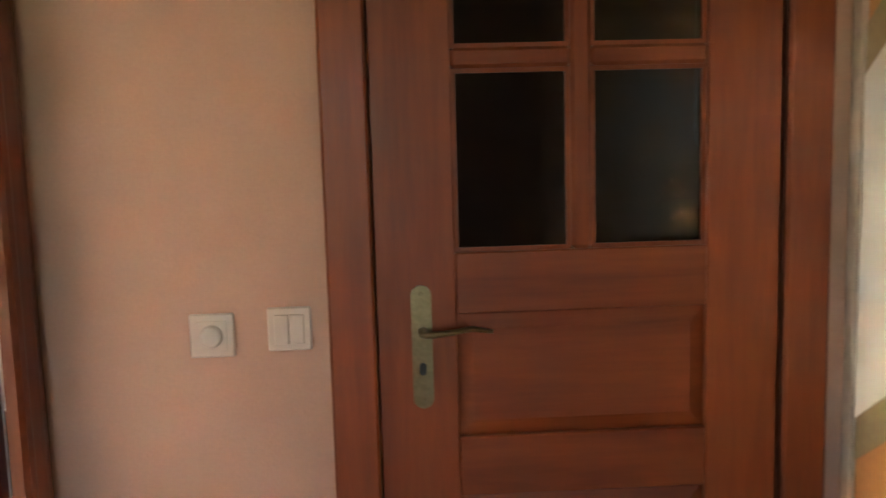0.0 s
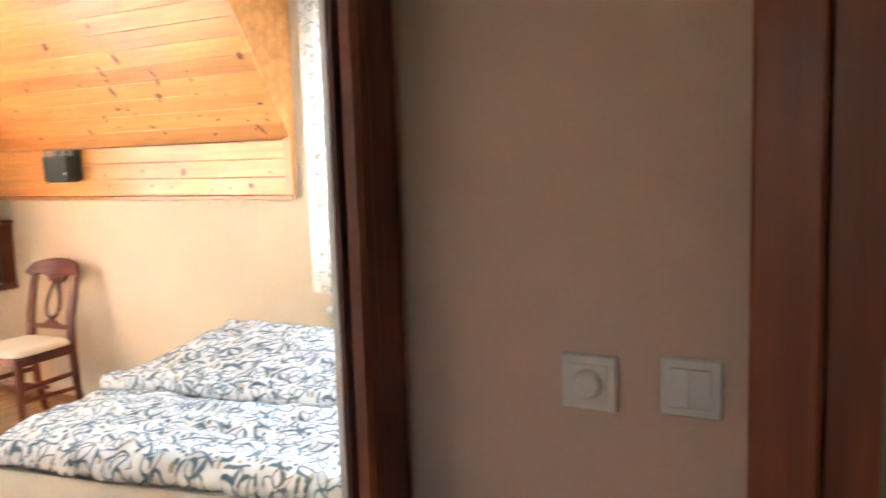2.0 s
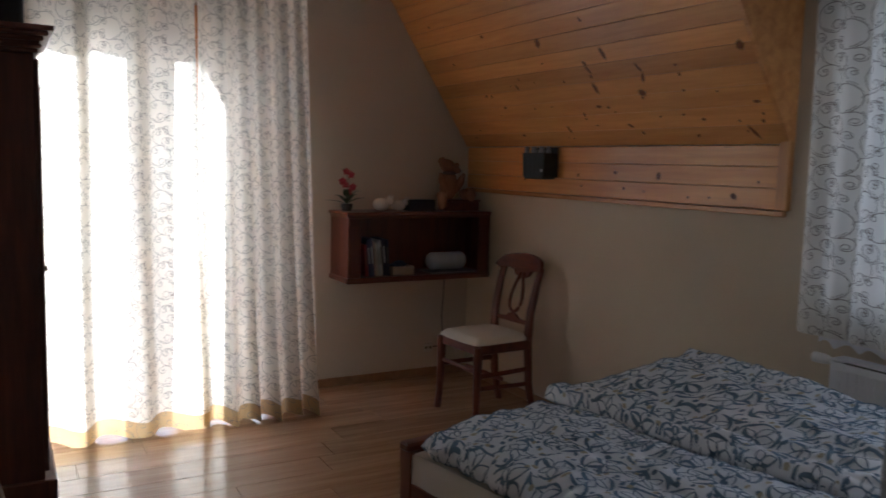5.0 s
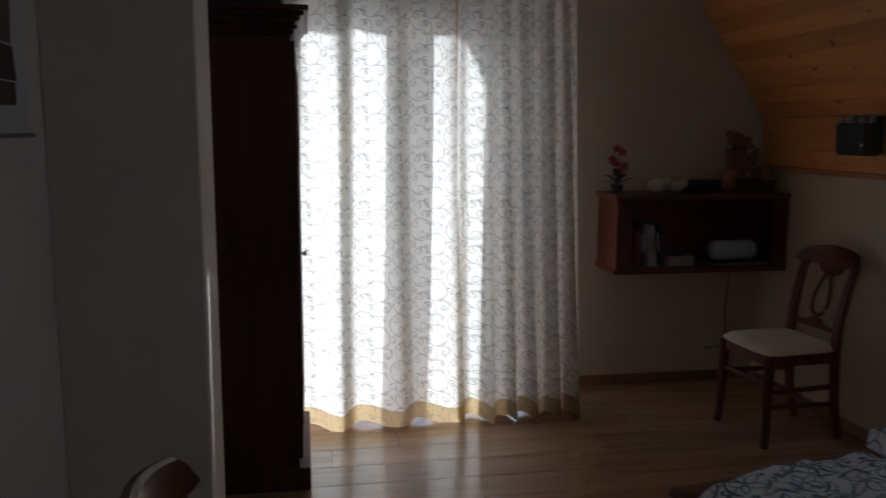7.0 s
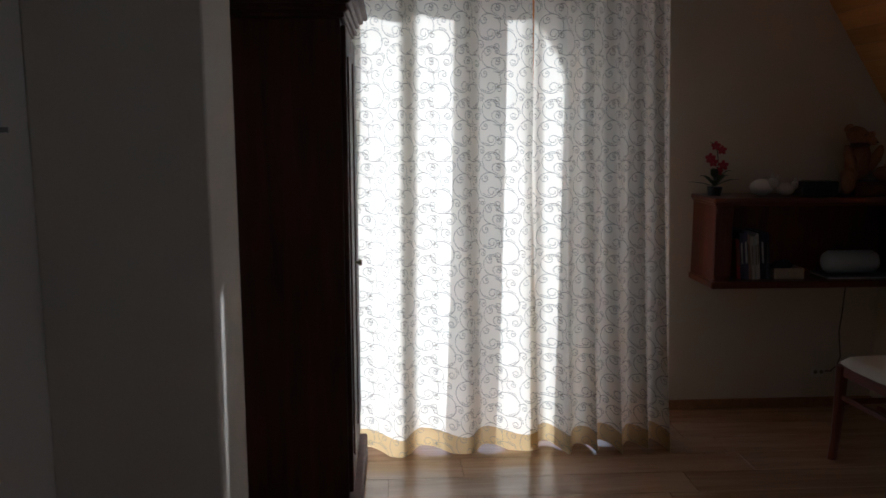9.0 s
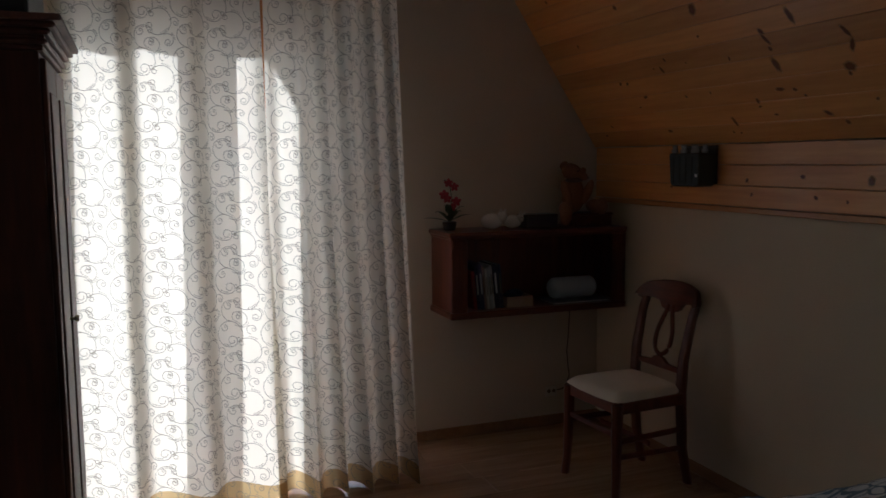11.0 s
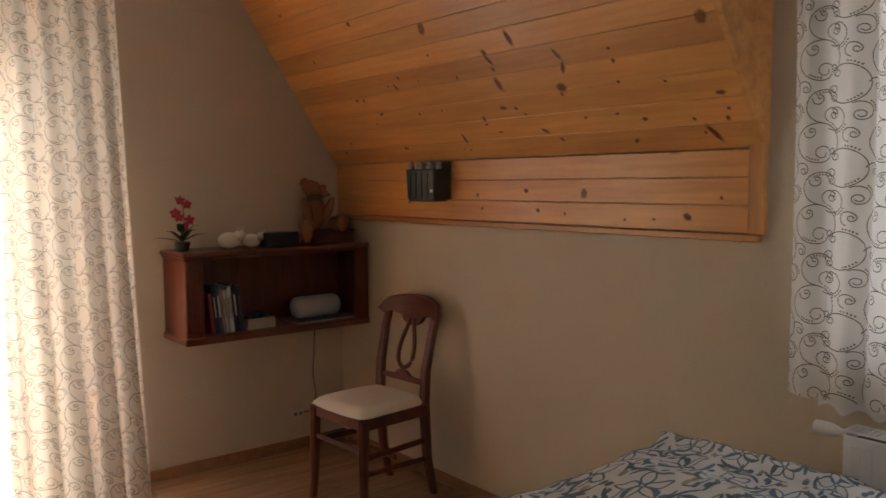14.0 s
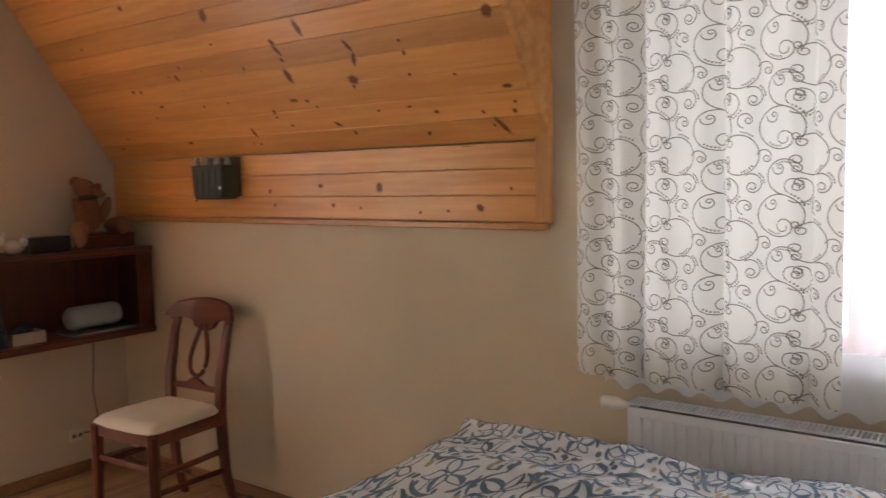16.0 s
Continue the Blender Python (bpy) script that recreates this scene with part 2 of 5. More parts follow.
def bx(*dims, bev=0.0, seg=1):
    """Boxes (x0, x1, y0, y1, z0, z1), one after another, in one bmesh."""
    bm = bmesh.new()
    for x0, x1, y0, y1, z0, z1 in dims:
        vs = [bm.verts.new((x, y, z)) for x in (x0, x1) for y in (y0, y1) for z in (z0, z1)]
        for f in ((0, 1, 3, 2), (4, 6, 7, 5), (0, 4, 5, 1), (2, 3, 7, 6), (0, 2, 6, 4), (1, 5, 7, 3)):
            bm.faces.new([vs[i] for i in f])
    if bev:
        bmesh.ops.bevel(bm, geom=list(bm.edges), offset=bev, segments=seg, affect="EDGES", profile=0.6)
    bmesh.ops.recalc_face_normals(bm, faces=bm.faces)
    return bm


def join(*bms):
    """Several bmeshes in one."""
    out = bms[0]
    for b in bms[1:]:
        me = bpy.data.meshes.new("joined")
        b.to_mesh(me)
        b.free()
        out.from_mesh(me)
        bpy.data.meshes.remove(me)
    return out


def prism(outline, a, b, axis="Y", bev=0.0):
    """An outline of (p, q) pushed from a to b along an axis. p, q: x, z for Y; y, z for X; x, y for Z."""
    bm = bmesh.new()

    def at(p, q, d):
        return {"Y": (p, d, q), "X": (d, p, q), "Z": (p, q, d)}[axis]

    lo, hi = [bm.verts.new(at(p, q, a)) for p, q in outline], [bm.verts.new(at(p, q, b)) for p, q in outline]
    n = len(outline)
    bm.faces.new(lo)
    bm.faces.new(hi[::-1])
    for i in range(n):
        bm.faces.new((lo[i], hi[i], hi[(i + 1) % n], lo[(i + 1) % n]))
    if bev:
        bmesh.ops.bevel(bm, geom=list(bm.edges), offset=bev, segments=1, affect="EDGES")
    bmesh.ops.recalc_face_normals(bm, faces=bm.faces)
    return bm


def lathe(profile, at=(0, 0, 0), n=24, axis="Z"):
    bm = bmesh.new()
    rings = []
    for r, h in profile:
        ring = []
        for i in range(n):
            a = 2 * math.pi * i / n
            c, s = r * math.cos(a), r * math.sin(a)
            v = {"Z": (c, s, h), "Y": (c, h, s), "X": (h, c, s)}[axis]
            ring.append(bm.verts.new(Vector(v) + Vector(at)))
        rings.append(ring)
    for a, b in zip(rings, rings[1:]):
        for i in range(n):
            bm.faces.new((a[i], a[(i + 1) % n], b[(i + 1) % n], b[i]))
    bm.faces.new(rings[0])
    bm.faces.new(rings[-1])
    bmesh.ops.recalc_face_normals(bm, faces=bm.faces)
    return bm


def tube(points, radii, n=8, squash=(1, 1)):
    """A rounded bar along points; radii one number or one a point."""
    pts = [Vector(p) for p in points]
    if not hasattr(radii, "__len__"):
        radii = [radii] * len(pts)
    bm = bmesh.new()
    rings = []
    for i, p in enumerate(pts):
        d = (pts[min(i + 1, len(pts) - 1)] - pts[max(i - 1, 0)]).normalized()
        side = d.cross(Vector((0, 0, 1)) if abs(d.z) < 0.9 else Vector((1, 0, 0))).normalized()
        up = side.cross(d).normalized()
        rings.append([bm.verts.new(p + radii[i] * (side * math.cos(2 * math.pi * k / n) * squash[0] + up * math.sin(2 * math.pi * k / n) * squash[1])) for k in range(n)])
    for a, b in zip(rings, rings[1:]):
        for k in range(n):
            bm.faces.new((a[k], a[(k + 1) % n], b[(k + 1) % n], b[k]))
    bm.faces.new(rings[0])
    bm.faces.new(rings[-1])
    bmesh.ops.recalc_face_normals(bm, faces=bm.faces)
    return bm


def blob(at, radii, n=14, rot=0.0, lump=0.0):
    """An egg shape, a little uneven."""
    bm = bmesh.new()
    bmesh.ops.create_uvsphere(bm, u_segments=n, v_segments=n // 2 + 2, radius=1)
    c, s = math.cos(rot), math.sin(rot)
    for v in bm.verts:
        k = 1 + lump * noise.noise(v.co * 2.3 + Vector(at) * 9)
        x, y, z = v.co.x * radii[0] * k, v.co.y * radii[1] * k, v.co.z * radii[2] * k
        v.co = (x + at[0], c * y - s * z + at[1], s * y + c * z + at[2])
    return bm


def sheet_surface(fn, nu, nv):
    """A grid of fn(s, t), s and t from 0 to 1."""
    bm = bmesh.new()
    g = [[bm.verts.new(fn(i / nu, j / nv)) for j in range(nv + 1)] for i in range(nu + 1)]
    for i in range(nu):
        for j in range(nv):
            bm.faces.new((g[i][j], g[i + 1][j], g[i + 1][j + 1], g[i][j + 1]))
    return bm


def ribbons(lines, width, lift):
    """Narrow bands along lines of (u, v), laid on a surface by lift(u, v); width one number or a function of the run from 0 to 1."""
    verts, faces = [], []
    for line in lines:
        n = len(line)
        start = len(verts)
        for i, (u, v) in enumerate(line):
            a, b = line[max(i - 1, 0)], line[min(i + 1, n - 1)]
            du, dv = b[0] - a[0], b[1] - a[1]
            d = math.hypot(du, dv) or 1
            w = (width(i / (n - 1)) if callable(width) else width) / 2
            verts += [lift(u - dv / d * w, v + du / d * w), lift(u + dv / d * w, v - du / d * w)]
        for i in range(n - 1):
            k = start + 2 * i
            faces.append((k, k + 1, k + 3, k + 2))
    me = bpy.data.meshes.new("bands")
    me.from_pydata(verts, [], faces)
    bm = bmesh.new()
    bm.from_mesh(me)
    bpy.data.meshes.remove(me)
    return bm


# ---- floor, walls, ceiling ----
WX, NY, SY, EX0, EX1, TOP = -4.8, 3.7, 0.38, -0.44, -0.37, 2.62
structure("floor", bx((-4.8, 2.2, -2.0, 3.7, -0.2, -0.008)), FLOOR, "mid-brown oak laminate floor")
structure("wall_west", join(bx((WX - 0.45, WX, SY - 0.3, 1.19, -0.2, TOP + 0.3), (WX - 0.45, WX, 2.38, NY + 0.3, -0.2, TOP + 0.3), (WX - 0.45, WX, 1.19, 2.38, 2.35, TOP + 0.3), (WX - 0.45, WX, 1.19, 2.38, -0.2, -0.009))), WEST_WALL, "cream textured bedroom wall with a balcony door opening")
WIN_X0, WIN_X1, WIN_Z0, WIN_Z1 = -1.94, -0.58, 0.92, 2.12
structure("wall_north", bx((WX, WIN_X0, NY, NY + 0.3, -0.2, TOP + 0.3), (WIN_X1, 2.2, NY, NY + 0.3, -0.2, TOP + 0.3), (WIN_X0, WIN_X1, NY, NY + 0.3, -0.2, WIN_Z0), (WIN_X0, WIN_X1, NY, NY + 0.3, WIN_Z1, TOP + 0.3)), WALL, "cream textured bedroom wall with a window opening")
structure("wall_south", bx((WX, EX0, SY - 0.3, SY, -0.2, TOP)), SOUTH_WALL, "pale plain bedroom wall")
structure("wall_stub", bx((-2.80, -2.50, SY, 0.745, -0.006, TOP - 0.002), bev=0.004), SOUTH_WALL, "pale short wall standing out into the bedroom")
structure("wall_east", bx((EX0, EX1, 1.70, NY, -0.006, TOP), (EX0, EX1, -2.0, 0.66, -0.006, TOP), (EX0, EX1, 0.66, 1.70, 2.08, TOP)), WALL, "cream wall between the bedroom and the hall, with a doorway")
structure("wall_hall_north", bx((EX1, 0.255, 1.68, 1.80, -0.006, TOP), (1.175, 2.2, 1.68, 1.80, -0.006, TOP), (0.255, 1.175, 1.68, 1.80, 2.09, TOP)), HALL_WALL, "peach hall wall")
structure("wall_hall_east", bx((1.30, 1.42, -2.0, 1.68, -0.006, TOP)), HALL_WALL, "peach hall wall")
# the opening is made up, to let the hall's fill lamp in
structure("wall_hall_south", bx((EX0, -0.3, -2.12, -2.0, -0.2, TOP), (0.25, 2.2, -2.12, -2.0, -0.2, TOP), (-0.3, 0.25, -2.12, -2.0, -0.2, 0.9), (-0.3, 0.25, -2.12, -2.0, 2.1, TOP)), HALL_WALL, "peach hall wall with an unseen opening added for the fill lamp")
structure("wall_behind", bx((EX1, 2.2, 2.7, 2.8, -0.006, TOP), (2.1, 2.2, 1.8, 2.7, -0.006, TOP)), HALL_WALL, "plain wall of the dark room behind the glazed door")
structure("ceiling", bx((WX - 0.45, 2.2, -2.12, NY + 0.3, TOP, TOP + 0.12)), WHITE, "plain white ceiling")

# sloping ceiling of tongue-and-groove boards
FOLD_Z, SLOPE_X1 = 1.585, -2.215
SL = Vector((0, -0.549, 0.836)).normalized()
SN = Vector((0, -SL.z, SL.y))
SLOPE_N = Vector((0, SL.z, -SL.y))
pitch = 0.0935
rng = random.Random(4)


def slope_point(x, s, d=0.0):
    """A point on the slope: s metres up it from the fold, d metres out of it into the room."""
    p = Vector((x, NY - 0.022, FOLD_Z)) + SL * s
    return p - SLOPE_N * d


slope_bm = bmesh.new()
n_rows = int(1.24 / pitch) + 1
for r in range(n_rows):
    s0, s1 = r * pitch, (r + 1) * pitch - 0.0012
    prof = ((s0, -0.012), (s0, 0.0045), (s0 + 0.003, 0.0065), (s1 - 0.003, 0.0065), (s1, 0.0045), (s1, -0.02))
    a = [slope_bm.verts.new(slope_point(WX, s, d)) for s, d in prof]
    b = [slope_bm.verts.new(slope_point(SLOPE_X1, s, d)) for s, d in prof]
    for i in range(5):
        slope_bm.faces.new((a[i], b[i], b[i + 1], a[i + 1]))
bmesh.ops.recalc_face_normals(slope_bm, faces=slope_bm.faces)
sl_back = bmesh.new()
q = [sl_back.verts.new(slope_point(x, s, -0.012)) for x, s in ((WX, 0), (SLOPE_X1, 0), (SLOPE_X1, 1.26), (WX, 1.26))]
sl_back.faces.new(q)
structure("sloping_ceiling", join(slope_bm, sl_back), PINE, "sloping ceiling of varnished knotty pine boards")

# triangular cheek where the slope ends at the dormer
top_s = 1.24
cheek = prism([(NY, FOLD_Z - 0.002), (NY - 0.03, FOLD_Z), ((NY - 0.022) + SL.y * top_s, FOLD_Z + SL.z * top_s), (NY, FOLD_Z + SL.z * top_s)], SLOPE_X1, SLOPE_X1 + 0.018, "X")
structure("dormer_cheek", cheek, PINE_TRIM, "varnished pine cheek at the end of the sloping ceiling")


# wall boards below the slope
panelling = thing("wall_panelling", (-3.5, NY, 1.28), "varnished knotty pine boards along the wall below the sloping ceiling", "wall panelling")
panelling["kind"] = "structure"
z = 1.305
for i in range(3):
    z1 = min(FOLD_Z, z + 0.0915)
    part("board", bx((WX, SLOPE_X1 - 0.035, NY - 0.020, NY - 0.002, z, z1 - 0.001), bev=0.003), PINE, panelling)
    z = z1
part("trim_board", bx((WX, SLOPE_X1 + 0.004, NY - 0.030, NY - 0.001, 1.278, 1.303), bev=0.004), PINE_TRIM, panelling)
part("end_post", bx((SLOPE_X1 - 0.034, SLOPE_X1 + 0.020, NY - 0.034, NY - 0.001, 1.304, FOLD_Z + 0.01), bev=0.004), wood("pine_post", (0.52, 0.22, 0.06), (0.72, 0.36, 0.12), "Z", 0.3, coat=0.3), panelling)

# knots in the boards
knots = thing("knots", (-3.5, NY - 0.05, 1.6), "dark brown knots in the varnished pine boards", "wood knot")
knots["kind"] = "stuff"
kb = bmesh.new()
fade_layer = kb.verts.layers.float.new("fade")


def knot(x, s, rx, ry, tilt=0.0, on_slope=True, z=0.0):
    """A knot as a disc of three rings, solid in the middle and clear at the rim."""
    n = 14
    c, sn = math.cos(tilt), math.sin(tilt)

    def at(u, v, f):
        u, v = c * u - sn * v, sn * u + c * v
        vert = kb.verts.new(slope_point(x + u, s + v, 0.0068) if on_slope else Vector((x + u, NY - 0.0206, z + v)))
        vert[fade_layer] = f
        return vert

    core = at(0, 0, 1.0)
    rings = []
    for k, f in ((0.55, 0.95), (1.0, 0.62), (1.75, 0.0)):
        ring = []
        for i in range(n):
            a = 2 * math.pi * i / n
            w = k * (1 + 0.16 * math.sin(2 * a + x * 9) + 0.09 * math.sin(5 * a + s * 40))
            ring.append(at(rx * w * math.cos(a), ry * w * math.sin(a), f))
        rings.append(ring)
    for i in range(n):
        kb.faces.new((core, rings[0][i], rings[0][(i + 1) % n]))
        for a, b in zip(rings, rings[1:]):
            kb.faces.new((a[i], b[i], b[(i + 1) % n], a[(i + 1) % n]))


KNOTS = [(-3.999, 0.731, 0.008, 0.01, 0), (-3.526, 0.629, 0.02, 0.014, 0.6), (-3.891, 0.396, 0.006, 0.014, 0.2), (-4.108, 0.273, 0.01, 0.006, 0), (-3.818, 0.25, 0.005, 0.005, 0), (-3.653, 0.254, 0.004, 0.004, 0), (-3.452, 0.394, 0.004, 0.008, 0), (-3.566, 0.513, 0.006, 0.004, 0), (-3.232, 0.479, 0.007, 0.012, 0.5), (-3.225, 0.444, 0.006, 0.022, 0.45), (-3.223, 0.404, 0.006, 0.008, 0), (-3.23, 0.338, 0.01, 0.026, 0.1), (-3.265, 0.234, 0.014, 0.007, 0), (-3.406, 0.193, 0.006, 0.01, 0.3), (-3.59, 0.106, 0.007, 0.016, 0.4), (-3.627, 0.055, 0.004, 0.004, 0), (-3.072, 0.516, 0.01, 0.022, 0.1), (-2.875, 0.42, 0.007, 0.018, 0.6), (-2.871, 0.367, 0.008, 0.017, -0.3), (-2.915, 0.29, 0.02, 0.012, -0.4), (-2.643, 0.41, 0.005, 0.005, 0), (-2.642, 0.364, 0.005, 0.008, 0), (-2.654, 0.284, 0.005, 0.005, 0), (-2.712, 0.162, 0.007, 0.004, 0), (-2.861, 0.157, 0.006, 0.004, 0), (-3.157, 0.197, 0.005, 0.004, 0), (-3.089, 0.115, 0.016, 0.006, -0.4), (-3.021, 0.073, 0.009, 0.006, -0.4), (-2.603, 0.133, 0.007, 0.007, 0), (-2.671, 0.049, 0.008, 0.006, 0.5), (-2.27, 0.46, 0.016, 0.014, -0.4), (-2.286, 0.205, 0.016, 0.005, 0), (-2.354, 0.061, 0.008, 0.026, 0.55), (-2.276, 0.147, 0.006, 0.004, 0), (-2.289, 0.113, 0.007, 0.006, 0), (-2.53, -0.015, 0.017, 0.004, 0), (-2.411, 0.118, 0.005, 0.005, 0), (-3.843, 0.44, 0.005, 0.007, 0)]
for kx, ks, ka, kb_, kt in KNOTS:
    knot(kx, ks, ka, kb_, kt)
kr = random.Random(11)
for i in range(26):
    r = kr.uniform(0.003, 0.0065)
    row = kr.randrange(n_rows)
    knot(kr.uniform(-4.7, -2.3), row * pitch + kr.uniform(0.02, 0.08), r * kr.uniform(1, 1.8), r, kr.uniform(-0.4, 0.4))
for x, zz, r in ((-2.48, 1.353, 0.011), (-2.62, 1.34, 0.005), (-2.75, 1.335, 0.005), (-2.95, 1.43, 0.013), (-3.2, 1.36, 0.007), (-3.27, 1.44, 0.008), (-3.55, 1.36, 0.006), (-3.58, 1.42, 0.007), (-3.05, 1.35, 0.005), (-2.35, 1.42, 0.005), (-4.1, 1.38, 0.006), (-2.235, 1.50, 0.006)):
    knot(x, 0, r, r * 0.9, 0, False, zz)
bmesh.ops.recalc_face_normals(kb, faces=kb.faces)
part("knot", kb, KNOT, knots, kind="stuff")

# skirtings
structure("baseboard", join(bx((WX, EX0, NY - 0.015, NY - 0.001, 0, 0.055), (WX, -0.5, SY + 0.001, SY + 0.012, 0, 0.055), bev=0.004), bx((WX + 0.001, WX + 0.015, 2.48, NY - 0.016, 0, 0.055), (WX + 0.001, WX + 0.015, SY + 0.012, 1.18, 0, 0.055), bev=0.004)), SKIRTING, "brown oak-effect skirting")

# floor boards
boards = thing("floor_boards", (-2.5, 1.8, 0), "glossy mid-brown oak laminate boards", "floor")
boards["kind"] = "structure"
brd = bx((-0.096, 0.096, -0.6425, 0.6425, -0.008, 0.0), bev=0.0012)
first = part("board", brd, FLOOR, boards, local=True)
br = random.Random(2)
for i in range(37):
    x = WX + 0.097 + i * 0.1935
    y = -1.9 + br.uniform(0, 1.28)
    while y - 0.65 > -2.0:
        y -= 1.287
    while y - 0.65 < NY:
        y0, y1 = max(-2.0, y - 0.6425), min(NY - 0.001, y + 0.6425)
        if y1 - y0 > 0.1 and x < 1.35:
            o = bpy.data.objects.new("board", first.data)
            scene.collection.objects.link(o)
            o.parent = boards
            o.location = (x + 2.5, (y0 + y1) / 2 - 1.8, 0)
            o.scale = (1, (y1 - y0) / 1.285, 1)
        y += 1.287
bpy.data.objects.remove(first)

# ---- doorway to the hall ----
doorway = thing("doorway_frame", (-0.43, 1.1, 0), "dark cherry-stained door frame of an open doorway", "door frame")
doorway["kind"] = "structure"
for way, edge in ((1, 1.678), (-1, 0.612)):
    prof_ = [(-0.371, edge - way * 0.142), (-0.350, edge - way * 0.142), (-0.342, edge - way * 0.132), (-0.342, edge - way * 0.112), (-0.346, edge - way * 0.100), (-0.350, edge - way * 0.050), (-0.362, edge - way * 0.003), (-0.371, edge)]
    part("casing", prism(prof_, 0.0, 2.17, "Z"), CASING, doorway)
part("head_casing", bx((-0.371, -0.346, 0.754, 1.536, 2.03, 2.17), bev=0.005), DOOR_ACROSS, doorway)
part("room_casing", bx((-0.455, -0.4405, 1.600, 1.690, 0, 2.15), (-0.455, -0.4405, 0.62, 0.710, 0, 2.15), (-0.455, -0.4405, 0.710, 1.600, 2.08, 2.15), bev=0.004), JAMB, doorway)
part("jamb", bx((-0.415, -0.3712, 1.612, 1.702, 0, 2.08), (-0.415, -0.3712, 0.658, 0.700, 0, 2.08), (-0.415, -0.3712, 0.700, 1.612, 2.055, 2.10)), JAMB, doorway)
# light caught on the stop's glossy face, put in as a pale strip
part("edge_sheen", bx((-0.4395, -0.4278, 1.580, 1.5995, 0, 2.04)), PALE_EDGE, doorway, "pale grey strip painted as sheen on the frame's edge")
# thin pale line over the jamb's full height
part("pale_line", bx((-0.4150, -0.4122, 1.6085, 1.6118, 0, 2.05)), PALE_EDGE, doorway, "thin pale line down the jamb")
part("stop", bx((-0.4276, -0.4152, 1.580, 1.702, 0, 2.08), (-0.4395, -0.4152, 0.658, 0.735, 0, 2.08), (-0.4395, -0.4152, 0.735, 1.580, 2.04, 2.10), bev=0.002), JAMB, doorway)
part("strike_plate", join(bx((-0.412, -0.387, 1.6095, 1.6118, 1.005, 1.105), (-0.412, -0.387, 1.6095, 1.6118, 1.125, 1.190), bev=0.0006), bx((-0.412, -0.405, 1.6095, 1.6118, 1.105, 1.125), (-0.394, -0.387, 1.6095, 1.6118, 1.105, 1.125))), plain("zinc_plate", (0.78, 0.77, 0.74), 0.45, 0.35, grain=200, var=0.06), doorway, "bright steel strike plate")

# ---- glazed door in the hall ----
door = thing("door", (0.30, 1.70, 0), "closed cherry-stained wooden door with four dark glass panes", "door")
door["kind"] = "structure"
DY = 1.684
dx0, dx1, gx0, gx1, mx0, mx1 = 0.300, 1.134, 0.463, 0.981, 0.702, 0.744
part("stile", bx((dx0, gx0, DY, DY + 0.04, 0.005, 2.045), (gx1, dx1, DY, DY + 0.04, 0.005, 2.045), bev=0.003), DOOR_UP, door)
part("rail", bx((gx0, gx1, DY, DY + 0.04, 1.144, 1.270), (gx0, gx1, DY, DY + 0.04, 0.757, 0.885), (gx0, gx1, DY, DY + 0.04, 0.005, 0.20), (gx0, gx1, DY, DY + 0.04, 1.985, 2.045), bev=0.003), DOOR_ACROSS, door)
part("glazing_bar", bx((mx0, mx1, DY, DY + 0.04, 1.270, 1.985), bev=0.008), DOOR_UP, door)
part("cross_bar", bx((gx0, mx0, DY + 0.001, DY + 0.04, 1.636, 1.676), (mx1, gx1, DY + 0.001, DY + 0.04, 1.636, 1.676), bev=0.007), DOOR_ACROSS, door)
for a, b in ((gx0, mx0), (mx1, gx1)):
    for c, d in ((1.270, 1.636), (1.676, 1.985)):
        part("pane", bx((a - 0.004, b + 0.004, DY + 0.022, DY + 0.026, c - 0.004, d + 0.004)), DARK_GLASS, door, "dark glass pane")
        bead = 0.009
        part("bead", bx((a, b, DY + 0.012, DY + 0.021, c, c + bead), (a, b, DY + 0.012, DY + 0.021, d - bead, d), (a, a + bead, DY + 0.012, DY + 0.021, c + bead, d - bead), (b - bead, b, DY + 0.012, DY + 0.021, c + bead, d - bead)), DOOR_ACROSS, door)


def raised_panel(x0, x1, z0, z1):
    """A fielded panel with sloping margins."""
    bm = bmesh.new()
    e = [(x0, z0), (x1, z0), (x1, z1), (x0, z1)]
    i = [(x0 + 0.035, z0 + 0.035), (x1 - 0.035, z0 + 0.035), (x1 - 0.035, z1 - 0.035), (x0 + 0.035, z1 - 0.035)]
    a, b = [bm.verts.new((p, DY + 0.018, q)) for p, q in e], [bm.verts.new((p, DY + 0.006, q)) for p, q in i]
    for k in range(4):
        bm.faces.new((a[k], a[(k + 1) % 4], b[(k + 1) % 4], b[k]))
    bm.faces.new(b)
    bmesh.ops.recalc_face_normals(bm, faces=bm.faces)
    return bm


part("panel", raised_panel(gx0 - 0.002, gx1 + 0.002, 0.883, 1.146), DOOR_ACROSS, door)
part("lower_panel", raised_panel(gx0 - 0.002, gx1 + 0.002, 0.198, 0.759), DOOR_ACROSS, door)


def pill(cx, z0, z1, w, y0, y1, n=10):
    r = w / 2
    pts = [(cx + r * math.cos(math.pi * i / n), z1 - r + r * math.sin(math.pi * i / n)) for i in range(n + 1)]
    pts += [(cx - r * math.cos(math.pi * i / n), z0 + r - r * math.sin(math.pi * i / n)) for i in range(n + 1)]
    return prism(pts, y0, y1, "Y")


